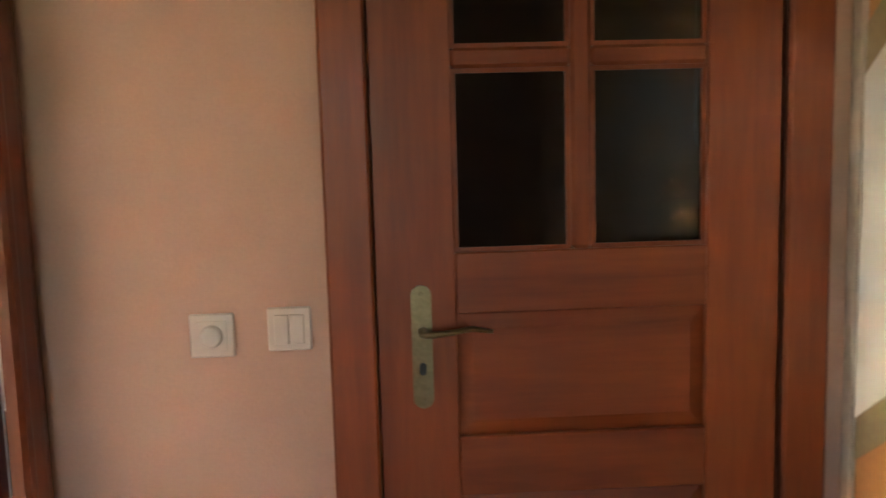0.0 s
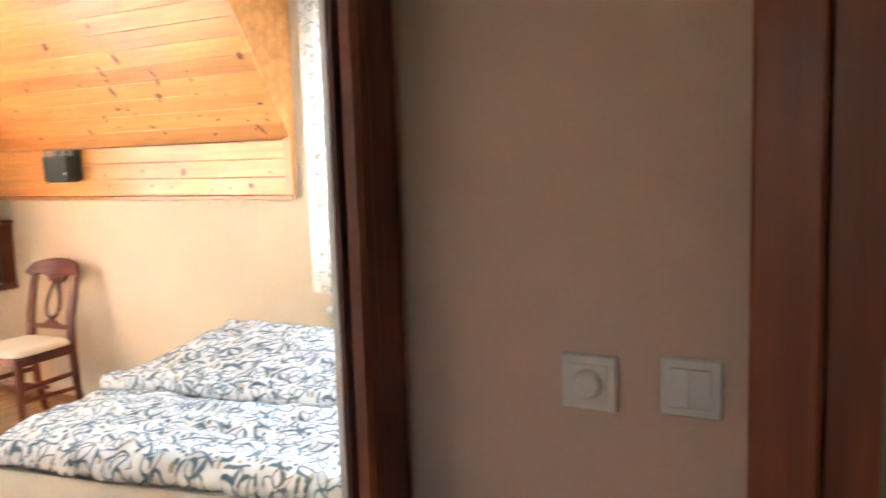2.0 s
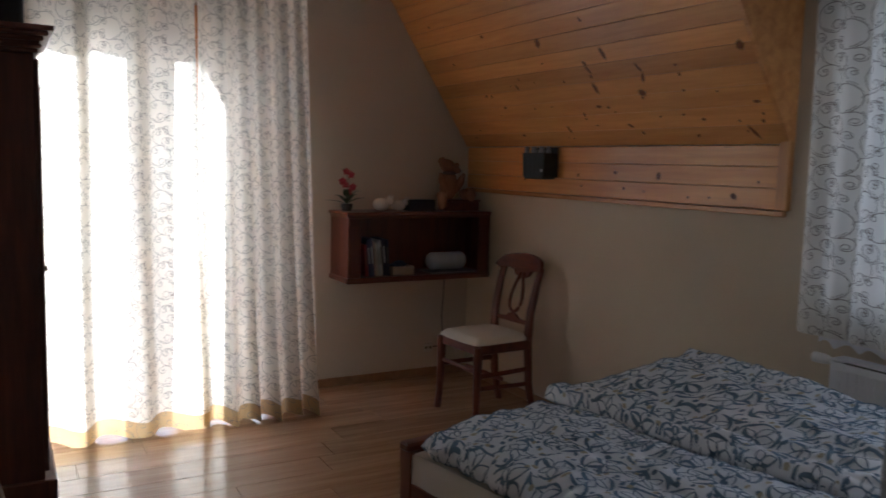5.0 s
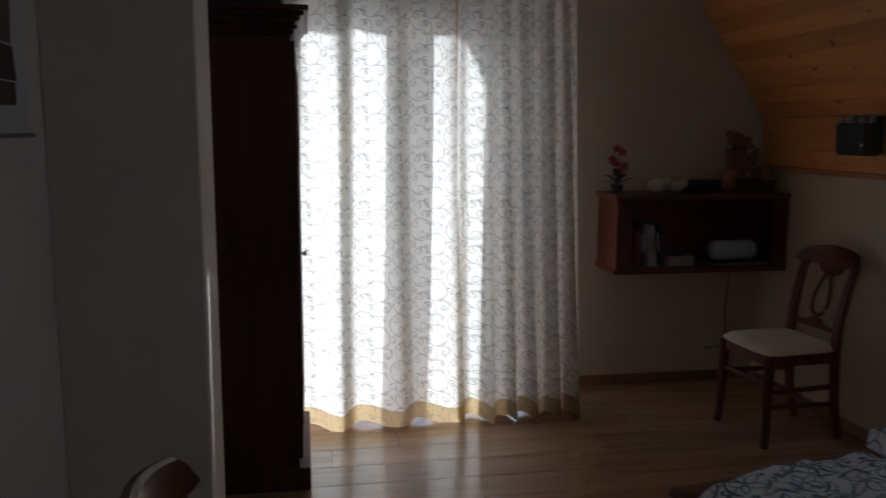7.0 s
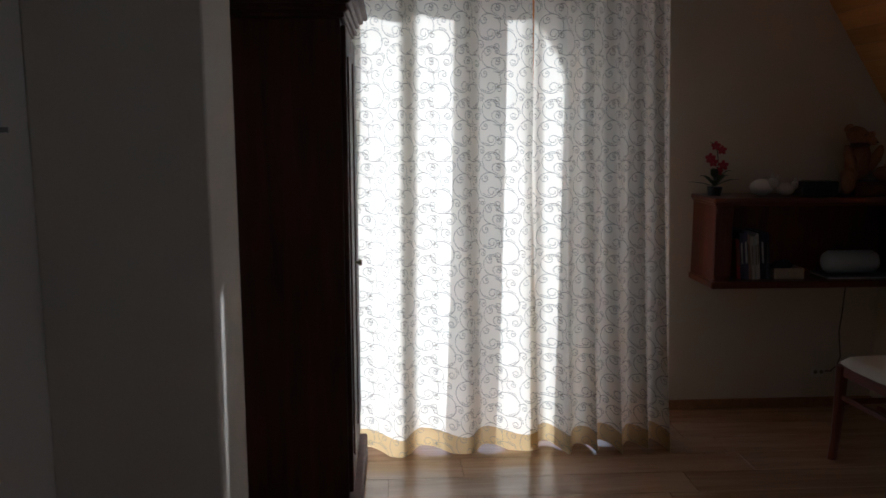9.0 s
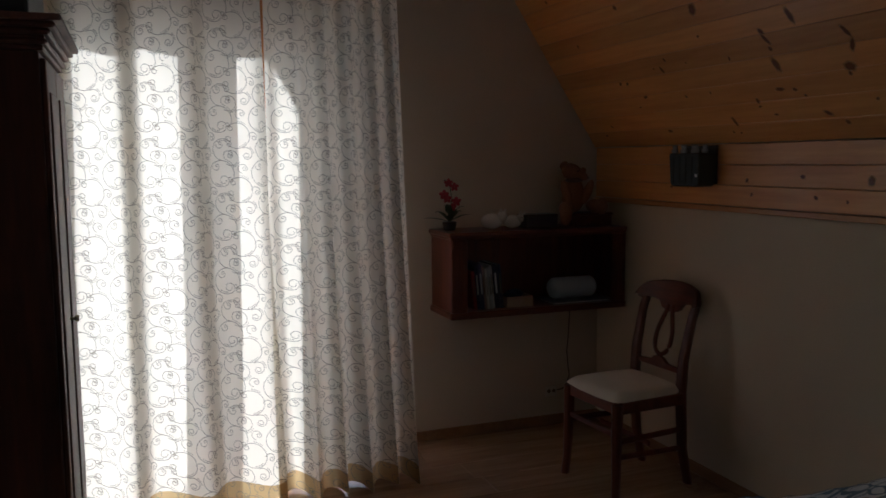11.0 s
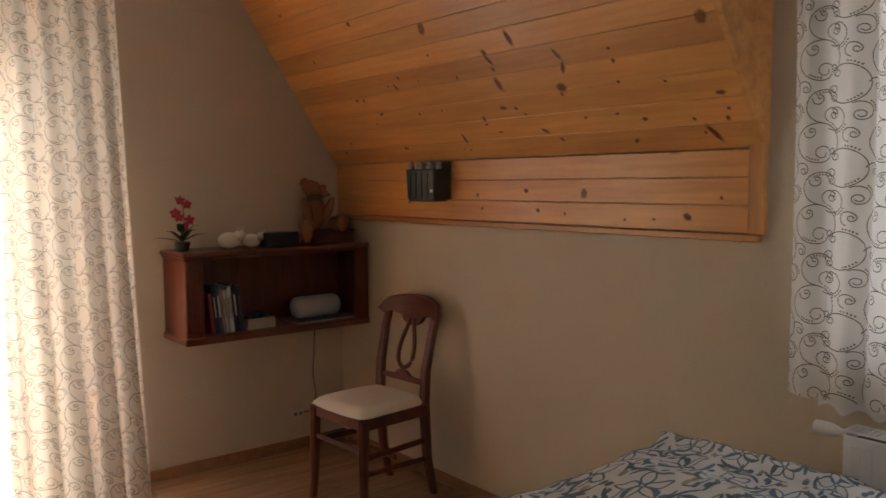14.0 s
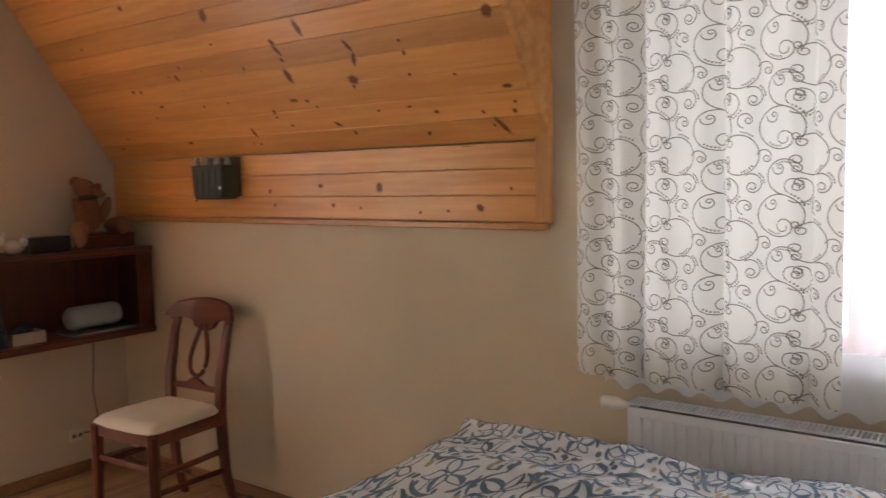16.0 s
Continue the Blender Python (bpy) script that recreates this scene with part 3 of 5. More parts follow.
handle = part("door_handle", pill(0.391, 0.952, 1.207, 0.042, DY - 0.006, DY - 0.0005), BRASS, door, "aged brass handle plate")
part("lever", tube([(0.393, DY - 0.006, 1.114), (0.393, DY - 0.045, 1.114), (0.405, DY - 0.052, 1.114), (0.45, DY - 0.052, 1.118), (0.49, DY - 0.050, 1.124), (0.53, DY - 0.046, 1.116)], [0.010, 0.009, 0.0085, 0.007, 0.007, 0.005], 10, (1, 0.8)), BRASS, handle, smooth=True)
part("keyhole", pill(0.391, 1.022, 1.048, 0.014, DY - 0.0075, DY - 0.006), BLACK, handle)
for zz in (0.972, 1.190):
    part("screw", lathe([(0.0042, DY - 0.0072), (0.003, DY - 0.0085)], (0.391, 0, zz), 10, "Y"), BRASS, handle)
frame_bm = bx((0.205, 0.298, 1.662, 1.6798, 0, 2.135), (1.139, 1.232, 1.662, 1.6798, 0, 2.135), (0.298, 1.139, 1.662, 1.6798, 2.052, 2.135), bev=0.006)
casing = structure("trim", frame_bm, DOOR_UP, "cherry-stained casing round the glazed door")
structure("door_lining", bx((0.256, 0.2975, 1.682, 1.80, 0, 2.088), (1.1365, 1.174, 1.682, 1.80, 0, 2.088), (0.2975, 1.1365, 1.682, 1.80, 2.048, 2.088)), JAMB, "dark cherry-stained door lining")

# ---- switches ----
sw = thing("light_switch", (0.127, 1.678, 1.13), "white double rocker light switch on the peach wall", "light switch")
part("plate", bx((0.083, 0.170, 1.669, 1.6795, 1.086, 1.174), bev=0.003), SWITCH, sw)
for a, b in ((0.097, 0.1255), (0.1275, 0.156)):
    part("rocker", bx((a, b, 1.664, 1.669, 1.100, 1.160), bev=0.0015), SWITCH, sw)
dm = thing("dimmer_switch", (-0.027, 1.678, 1.12), "white rotary dimmer switch on the peach wall", "light switch")
part("plate", bx((-0.071, 0.017, 1.669, 1.6795, 1.078, 1.166), bev=0.003), SWITCH, dm)
part("surround", bx((-0.057, 0.003, 1.666, 1.669, 1.092, 1.152), bev=0.001), SWITCH, dm)
part("knob", lathe([(0.023, 1.666), (0.022, 1.655), (0.019, 1.652)], (-0.027, 0, 1.122), 28, "Y"), SWITCH, dm, smooth=True)

# ---- decorated sliding panel on the hall's far wall ----
slide = thing("sliding_panel", (1.29, 1.2, 0), "orange sliding cupboard panel with a slanting white band edged olive", "cupboard door")
ORANGE, OLIVE = plain("orange_panel", (0.55, 0.27, 0.10), 0.4, var=0.08), plain("olive_border", (0.33, 0.27, 0.15), 0.45)
SILVER = plain("champagne_rail", (0.50, 0.45, 0.38), 0.35, 0.4)
PALE = plain("pale_oval", (0.80, 0.83, 0.79), 0.3, var=0.03)
part("panel", bx((1.282, 1.298, -0.3, 1.640, 0.05, 2.3)), ORANGE, slide)
part("rail", bx((1.270, 1.298, 1.641, 1.678, 0.02, 2.33), bev=0.003), SILVER, slide, "champagne aluminium edge rail")
def stripe(low, high, x0, x1):
    """A slanting band on the panel, between two heights at its near edge."""
    a, b = 1.639, 0.85
    return prism([(a, low), (a, high), (b, high + 0.80 * (a - b)), (b, low + 0.75 * (a - b))], x0, x1, "X")


part("border", stripe(0.815, 1.70, 1.279, 1.2818), OLIVE, slide)
part("pale_band", stripe(0.905, 1.60, 1.2765, 1.2788), PALE, slide)


# ---- balcony door ----
bal = thing("balcony_door", (-4.95, 1.83, 0), "closed orange-stained wooden balcony door with two glazed leaves", "balcony door")
bal["kind"] = "structure"
BALC = wood("orange_window_wood", (0.50, 0.16, 0.035), (0.68, 0.27, 0.07), "Z", 0.3, coat=0.3)
bx0, bx1 = -4.98, -4.92
part("door_frame", bx((bx0, bx1, 1.19, 1.215, 0, 2.35), (bx0, bx1, 2.355, 2.38, 0, 2.35), (bx0, bx1, 1.215, 2.355, 2.31, 2.35), (bx0, bx1, 1.215, 2.355, 0, 0.03)), BALC, bal)
for a, b, s0, s1 in ((1.216, 1.829, 0.035, 0.094), (1.831, 2.354, 0.094, 0.035)):
    leaf = part("leaf", bx((bx0 + 0.002, bx1 + 0.012, a, a + s0, 0.031, 2.309), (bx0 + 0.002, bx1 + 0.012, b - s1, b, 0.031, 2.309), (bx0 + 0.002, bx1 + 0.012, a + s0, b - s1, 2.24, 2.309), (bx0 + 0.002, bx1 + 0.012, a + s0, b - s1, 0.031, 0.12), bev=0.003), BALC, bal)
    pane = part("pane", bx((-4.955, -4.951, a + s0, b - s1, 0.12, 2.24)), CLEAR, leaf)
    pane.visible_shadow = False
structure("balcony", bx((-7.2, -5.26, 0.2, 3.6, -0.25, -0.05)), plain("pale_tile", (0.55, 0.50, 0.44), 0.6), "pale balcony slab outside the door")

# ---- curtains ----


def spiral(cx, cy, r, a0, a1, inner, turns, way, n=16, m=12):
    """An arc with an inward curl at its end."""
    pts = [(cx + r * math.cos(a0 + (a1 - a0) * i / n), cy + r * math.sin(a0 + (a1 - a0) * i / n)) for i in range(n + 1)]
    ex, ey = math.cos(a1), math.sin(a1)
    kx, ky = cx + (r - inner) * ex, cy + (r - inner) * ey
    for i in range(1, m + 1):
        k = i / m
        a = a1 + way * turns * 2 * math.pi * k
        rr = inner * (1 - 0.62 * k)
        pts.append((kx + rr * math.cos(a), ky + rr * math.sin(a)))
    return pts


def scroll_motif(cx, cy, k, stretch):
    """The curling stems of one repeat of the cloth, and its rows of dots; (cx, cy) is the middle of the large loop."""
    lines, dots = [], []

    def curl(x, y, r, a0, a1, inner, turns):
        way = 1 if a1 > a0 else -1
        lines.append([(cx + px * k * stretch, cy + py * k) for px, py in spiral(x, y, r, radians(a0), radians(a1), inner, turns, way, 14, 13)])

    def dot_row(x, y, r, a0, a1, n):
        for i in range(n):
            a = radians(a0 + (a1 - a0) * i / (n - 1))
            b = a + 5.0 / r
            dots.append([(cx + (x + r * math.cos(q)) * k * stretch, cy + (y + r * math.sin(q)) * k) for q in (a, (a + b) / 2, b)])

    curl(0, 0, 73, 100, 290, 33, 1.25)
    curl(0, 0, 73, 100, -30, 14, 1.2)
    curl(-30, 38, 19, 170, 400, 10, 0.9)
    curl(16, 133, 60, 262, 38, 15, 1.1)
    curl(-6, 160, 19, 170, 400, 10, 0.9)
    curl(44, 100, 26, 240, 0, 16, 1.2)
    curl(58, 86, 42, 232, 445, 15, 1.1)
    curl(-142, -92, 70, 0, 128, 17, 1.2)
    curl(-142, -92, 70, 0, -158, 19, 1.2)
    curl(-97, -190, 33, 125, -75, 20, 1.25)
    curl(-120, 26, 25, 262, 10, 14, 1.1)
    curl(-56, -98, 24, 165, -30, 14, 1.1)
    dot_row(0, 0, 63, 232, 268, 5)
    dot_row(0, 0, 83, 28, 60, 5)
    dot_row(16, 133, 51, 118, 62, 6)
    dot_row(58, 86, 52, 282, 330, 5)
    dot_row(-142, -92, 61, -42, -80, 5)
    dot_row(-142, -92, 80, 52, 82, 5)
    dot_row(-97, -190, 42, 50, 0, 5)
    return lines, dots


def inside_pieces(line, width, z0, z1):
    """The runs of a line that lie on the cloth."""
    out, run = [], []
    for u, v in line:
        if 0.002 < u < width - 0.002 and z0 + 0.002 < v < z1:
            run.append((u, v))
        else:
            if len(run) > 2:
                out.append(run)
            run = []
    if len(run) > 1:
        out.append(run)
    return out


def make_curtain(name, at, label, surf, width, z0, z1, nu, nv, motif=(0.225, 0.235), start=(0.09, 0.05), hem=0.0, normal=(1, 0, 0), group="curtains"):
    """Cloth over surf(u, z) with its stitched scrolls. u runs over the unfolded width in metres."""
    c = thing(name, at, label, "curtain", group)
    part("cloth", sheet_surface(lambda s, t: surf(s * width, z0 + hem + (z1 - z0 - hem) * t), nu, nv), DIMMED_CURTAIN if name == "window_curtain" else CURTAIN, c, smooth=True)
    if hem:
        part("hem", sheet_surface(lambda s, t: surf(s * width, z0 + hem * t), nu, 4), HEM, c, "tan hem band", smooth=True)
    nrm = Vector(normal) * 0.0022

    def lift(u, v):
        return Vector(surf(min(max(u, 0), width), min(max(v, z0 + 0.002), z1))) + nrm

    lines, dots = [], []
    k = motif[1] / 300
    for i in range(-1, int(width / motif[0]) + 2):
        for j in range(-1, int((z1 - z0) / motif[1]) + 2):
            a, b = scroll_motif(start[0] + i * motif[0], z0 + start[1] + j * motif[1], k, motif[0] / (240 * k))
            lines += a
            dots += b
    lines = [p for l in lines for p in inside_pieces(l, width, z0, z1)]
    dots = [p for l in dots for p in inside_pieces(l, width, z0, z1)]
    part("scroll_stitching", join(ribbons(lines, 0.0029, lift), ribbons(dots, 0.0052, lift)), THREAD if name == "window_curtain" else SUNLIT_THREAD, c, "grey-brown stitched scrolls", kind="stuff")
    return c


def fold_surface(y0, y1, width, x0, amp, folds, phase, gather=None, flare=0.11, lean=0.0):
    def f(u, z):
        k = u / width
        if gather:
            k = gather(k)
        y = y0 + (y1 - y0) * k - lean * k * z
        low = max(0.0, 1 - z / 2.4)
        a = amp * (0.5 + 0.75 * low ** 1.5 + 0.7 * low ** 6)
        w = 2 * math.pi * folds * (u / width) + phase
        x = x0 + a * math.sin(w + 0.5 * math.sin(w * 0.37 + 1)) + 0.16 * a * math.sin(2.3 * w + 1.3 * z) + flare * low ** 2
        y += 0.012 * math.cos(w * 1.0) * low
        return (x, y, z + 0.014 * math.sin(w * 0.5) * low ** 8)
    return f


def deep_folds(u, z):
    """Broad leaning folds with sharp returns between them."""
    k = u / 1.27
    low = max(0.0, 1 - z / 2.4)

    def across(run):
        cell, q = math.floor(run), run - math.floor(run)
        return cell + (0.66 * q / 0.58 if q < 0.58 else 0.66 + 0.34 * (q - 0.58) / 0.42)

    shift = 0.03 * math.sin(2.2 * z) - 0.21
    run = k * 3.0 + shift
    cell, q = math.floor(run), run - math.floor(run)
    out = q / 0.58 if q < 0.58 else (1 - q) / 0.42
    out = out * out * (3 - 2 * out)
    first, last = across(shift), across(3.0 + shift)
    y = 0.925 + 0.863 * (across(run) - first) / (last - first)
    depth = (0.080 + 0.02 * low) * (0.75 + 0.25 * math.sin(cell * 2.1 + 1))
    x = -4.45 + depth * out + 0.008 * math.sin(7 * run + 2 * z) + 0.11 * low ** 2
    return (x, y - 0.0145 * k * z + 0.012 * math.sin(5 * run) * low, z + 0.022 * math.sin(2 * math.pi * run + 1) * low ** 8)


TOPC = 2.56
make_curtain("balcony_curtain", (-4.42, 1.35, 0.03), "long cream curtain with grey scroll stitching beside the wardrobe", deep_folds, 1.27, 0.004, TOPC, 150, 24, hem=0.088)
make_curtain("balcony_curtain", (-4.42, 2.1, 0.03), "long cream curtain with grey scroll stitching, gathered at its wall edge", fold_surface(1.766, 2.45, 1.08, -4.42, 0.034, 5.3, 2.2, gather=lambda k: k ** 0.82, lean=0.03), 1.08, 0.004, TOPC, 130, 24, hem=0.088)


def north_surface(u, z):
    """Four broad folds with narrow creases."""
    k = u / 0.98
    low = max(0.0, 1 - (z - 0.8) / 1.8)
    run = (k + 0.025) / 0.305 + 0.02 * math.sin(3 * z)
    q = run - math.floor(run)
    crease = math.exp(-((min(q, 1 - q)) / 0.13) ** 2)
    side = (q if q < 0.5 else q - 1) / 0.13
    x = -2.07 + 0.775 * k - 0.020 * side * crease
    y = 3.600 + (0.034 + 0.012 * low) * crease + 0.006 * math.sin(2 * math.pi * q * 2 + z) * (1 - crease) + 0.004 * math.sin(31 * k + 2 * z)
    return (x, y, z - 0.012 * k)


make_curtain("window_curtain", (-1.7, 3.62, 0.83), "short cream curtain with grey scroll stitching above a radiator", north_surface, 0.98, 0.835, TOPC, 110, 20, start=(0.10, 0.045), normal=(0, -1, 0))
voile = thing("voile_curtain", (-1.1, 3.66, 0.8), "white voile curtain with a lace lower edge before the window", "curtain", "curtains")
part("voile", sheet_surface(lambda s, t: (-2.0 + 1.40 * s, 3.667 + 0.010 * math.sin(s * 75), 0.97 + 1.6 * t), 130, 4), SHEER, voile, smooth=True)
part("lace", sheet_surface(lambda s, t: (-2.0 + 1.40 * s, 3.667 + 0.010 * math.sin(s * 75), 0.795 + 0.012 * math.sin(s * 90) * (1 - t) + 0.175 * t), 130, 3), LACE, voile, "white lace edge", smooth=True)

# ---- north window ----
win = thing("window", (-1.3, 3.85, 0.84), "white-framed bedroom window behind the curtains", "window")
win["kind"] = "structure"
wy0, wy1 = 3.80, 3.86
part("window_frame", bx((WIN_X0, WIN_X0 + 0.06, wy0, wy1, WIN_Z0, WIN_Z1), (WIN_X1 - 0.06, WIN_X1, wy0, wy1, WIN_Z0, WIN_Z1), (WIN_X0 + 0.06, WIN_X1 - 0.06, wy0, wy1, WIN_Z0, WIN_Z0 + 0.07), (WIN_X0 + 0.06, WIN_X1 - 0.06, wy0, wy1, WIN_Z1 - 0.06, WIN_Z1), (-1.32, -1.25, wy0, wy1, WIN_Z0 + 0.07, WIN_Z1 - 0.06)), BALC, win)
for a, b in ((WIN_X0 + 0.06, -1.32), (-1.25, WIN_X1 - 0.06)):
    p_ = part("pane", bx((a, b, 3.828, 3.832, WIN_Z0 + 0.07, WIN_Z1 - 0.06)), CLEAR, win)
    p_.visible_shadow = False
part("window_sill", bx((WIN_X0 + 0.002, WIN_X1 - 0.002, 3.702, 3.80, WIN_Z0 + 0.001, WIN_Z0 + 0.022), bev=0.003), WHITE, win)

# ---- outside ----
structure("ground", bx((-400, 400, -400, 400, -3.4, -3.2)), plain("meadow", (0.07, 0.10, 0.035), 0.9, grain=2, var=0.3, broad=0.05), "green ground outside")

# unseen wall, added so that no sun reaches the north curtain
structure("sun_block_wall", bx((-2.20, -2.08, 3.96, 5.0, -3.2, 3.6)), WALL, "unseen outer wall added to keep the sun off the north window")

# unseen slab, added to cut the balcony curtain's sun patch on a slant
structure("roof_overhang", prism([(2.2, 3.836), (3.95, 1.176), (3.95, 1.40), (2.2, 4.06)], -6.36, -5.26, "X"), PINE_TRIM, "unseen sloping slab added to slant the sun patch on the balcony curtain")

# ---- radiator ----
rad = thing("radiator", (-1.3, 3.62, 0.12), "white steel panel radiator under the window", "radiator")
rx0, rx1, rz0, rz1 = -1.885, -0.72, 0.17, 0.765
part("front_panel", bx((rx0, rx1, 3.583, 3.590, rz0, rz1 - 0.012), bev=0.003), RADIATOR, rad)
for a, b in ((rx0 - 0.001, rx0 + 0.004), (rx1 - 0.004, rx1 + 0.001)):
    part("side_cover", bx((a, b, 3.590, 3.672, rz0 + 0.01, rz1)), RADIATOR, rad)
part("back_panel", bx((rx0 + 0.01, rx1 - 0.01, 3.664, 3.671, rz0, rz1 - 0.01)), RADIATOR, rad)
n_rib = 33
ribs = join(*[prism([(rx0 + 0.018 + i * 0.035, 3.5832), (rx0 + 0.022 + i * 0.035, 3.5795), (rx0 + 0.043 + i * 0.035, 3.5795), (rx0 + 0.047 + i * 0.035, 3.5832)], rz0 + 0.03, rz1 - 0.038, "Z") for i in range(n_rib) if rx0 + 0.05 + i * 0.035 < rx1 - 0.012])
part("ribs", ribs, RADIATOR, rad, kind="stuff")
grille = bx((rx0 + 0.004, rx1 - 0.004, 3.590, 3.596, rz1 - 0.006, rz1), (rx0 + 0.004, rx1 - 0.004, 3.664, 3.671, rz1 - 0.006, rz1), *[(rx0 + 0.012 + i * 0.0135, rx0 + 0.0155 + i * 0.0135, 3.596, 3.664, rz1 - 0.005, rz1) for i in range(85)])
part("grille", grille, RADIATOR, rad, "slotted white top grille", kind="stuff")
# black block for the shade seen between the grille's slots
part("inside", bx((rx0 + 0.02, rx1 - 0.02, 3.60, 3.66, rz0 + 0.02, rz1 - 0.022)), BLACK, rad, "black block that stands in for the shade inside")
part("valve_head", lathe([(0.010, -1.995), (0.021, -1.990), (0.021, -1.945), (0.016, -1.925), (0.011, -1.918), (0.011, -1.905)], (0, 3.635, 0.742), 18, "X"), WHITE, rad, "white thermostatic valve head", smooth=True)
part("valve_pipe", tube([(-1.905, 3.635, 0.742), (-1.884, 3.635, 0.742)], 0.009, 8), STEEL, rad)
for xx in (-1.7, -0.9):
    part("wall_bracket", bx((xx, xx + 0.03, 3.671, 3.70, 0.25, 0.6)), RADIATOR, rad)

# ---- wardrobe ----
wd = thing("wardrobe", (-4.0, 0.7, 0), "dark mahogany wardrobe with a moulded cornice, standing against the wall", "wardrobe")
part("carcass", bx((-4.30, -3.62, 0.40, 0.957, 0.10, 1.86), bev=0.004), WARDROBE, wd)
part("cornice", join(*[bx((-4.30 - o, -3.62 + o, 0.395, 0.960 + o, a, b), bev=v) for o, a, b, v in ((0.012, 1.862, 1.878, 0.003), (0.026, 1.8785, 1.896, 0.006), (0.018, 1.8965, 1.906, 0.002), (0.036, 1.9065, 1.926, 0.007), (0.052, 1.9265, 1.944, 0.006), (0.070, 1.9445, 1.965, 0.003))]), WARDROBE, wd)
part("plinth", bx((-4.31, -3.61, 0.397, 1.005, 0.0, 0.10), bev=0.006), WARDROBE, wd)
for a, b in ((-4.28, -3.963), (-3.957, -3.64)):
    d_ = part("door", bx((a, b, 0.958, 0.975, 0.13, 1.84), bev=0.003), WARDROBE, wd)
    part("door_panel", bx((a + 0.06, b - 0.06, 0.975, 0.981, 0.25, 1.74), bev=0.004), WARDROBE, d_)
part("knob", lathe([(0.006, 0.975), (0.006, 0.989), (0.014, 0.995), (0.012, 1.005)], (-3.985, 0, 0.95), 12, "Y"), BRASS, wd)
cs = thing("storage_case", (-3.95, 0.7, 1.965), "black storage case lying on top of the wardrobe", "storage case")
part("case_body", bx((-4.2, -3.70, 0.45, 0.93, 1.966, 2.18), bev=0.012, seg=2), BLACK, cs)

# ---- picture ----
pic = thing("picture", (-1.9, 0.39, 1.5), "framed picture of brown timber forms on a white mount", "picture")
part("frame", bx((-2.37, -1.65, 0.381, 0.400, 1.48, 1.490), (-2.37, -1.65, 0.381, 0.400, 2.188, 2.20), (-1.662, -1.65, 0.381, 0.400, 1.492, 2.188)), plain("grey_frame", (0.20, 0.17, 0.14), 0.4), pic)
part("mount", bx((-2.368, -1.662, 0.383, 0.389, 1.490, 2.188)), plain("mount_board", (0.66, 0.63, 0.58), 0.7, var=0.04), pic)
TIMBER = [plain("print_brown_%s" % k, c, 0.6, grain=25, var=0.35) for k, c in (("a", (0.13, 0.075, 0.045)), ("b", (0.07, 0.045, 0.035)), ("c", (0.17, 0.11, 0.07)))]
shapes = [((-2.290, 1.55), (-2.090, 1.545), (-2.100, 1.60), (-2.290, 1.598)), ((-2.300, 1.602), (-2.080, 1.604), (-2.110, 1.68), (-2.285, 1.675)), ((-2.280, 1.68), (-2.050, 1.685), (-2.060, 1.79), (-2.290, 1.80)), ((-2.290, 1.803), (-2.030, 1.795), (-2.040, 1.87), (-2.270, 1.885)), ((-2.270, 1.89), (-2.010, 1.875), (-1.980, 1.93), (-2.275, 1.99)), ((-2.040, 1.56), (-1.80, 1.56), (-1.80, 2.10), (-2.020, 2.10))]
for i, s in enumerate(shapes):
    part("printed_shape", prism(s, 0.3895, 0.3905, "Y"), TIMBER[i % 3], pic)


# ---- bed ----
bed = thing("bed", (-1.4, 2.7, 0), "dark cherry double bed with a low frame", "bed")
BX0, BX1, BY0, BY1 = -2.32, -0.62, 1.985, 3.30
BED_AT = Vector((-2.32, 1.985, 0))
BED_TURN = Matrix.Translation(BED_AT) @ pose(0, 0, 0, 0, 0, 9.5) @ Matrix.Translation(-BED_AT)
part("side_rail", bx((BX0 + 0.03, BX1, BY0, BY0 + 0.028, 0.10, 0.405), bev=0.005), CHERRY, bed)
part("far_rail", bx((BX0 + 0.03, BX1, BY1 - 0.028, BY1, 0.10, 0.405), bev=0.005), CHERRY, bed)
part("footboard", bx((BX0, BX0 + 0.03, BY0 + 0.04, BY1 - 0.04, 0.10, 0.50), bev=0.006), CHERRY, bed)
part("foot_cap", bx((BX0 - 0.012, BX0 + 0.042, BY0 - 0.01, BY1 + 0.01, 0.505, 0.535), bev=0.007), CHERRY, bed)
for yy in (BY0 - 0.004, BY1 - 0.046):
    part("post", prism([(-0.004, 0.0), (0.05, 0.0), (0.05, 0.505), (-0.010, 0.505), (-0.012, 0.47), (0.0, 0.43), (-0.002, 0.15)], yy, yy + 0.05, "Y", bev=0.003), CHERRY_UP, bed)
for o in list(bed.children):
    if o.name.startswith("post"):
        o.location = (BX0 - 0.002, 0, 0)
for yy in (BY0, BY1 - 0.05):
    part("leg", bx((BX1 - 0.06, BX1, yy, yy + 0.05, 0, 0.34), bev=0.004), CHERRY_UP, bed)
mat_ = thing("mattress", (-1.4, 2.7, 0.25), "mattress in a creased cream sheet", "mattress")


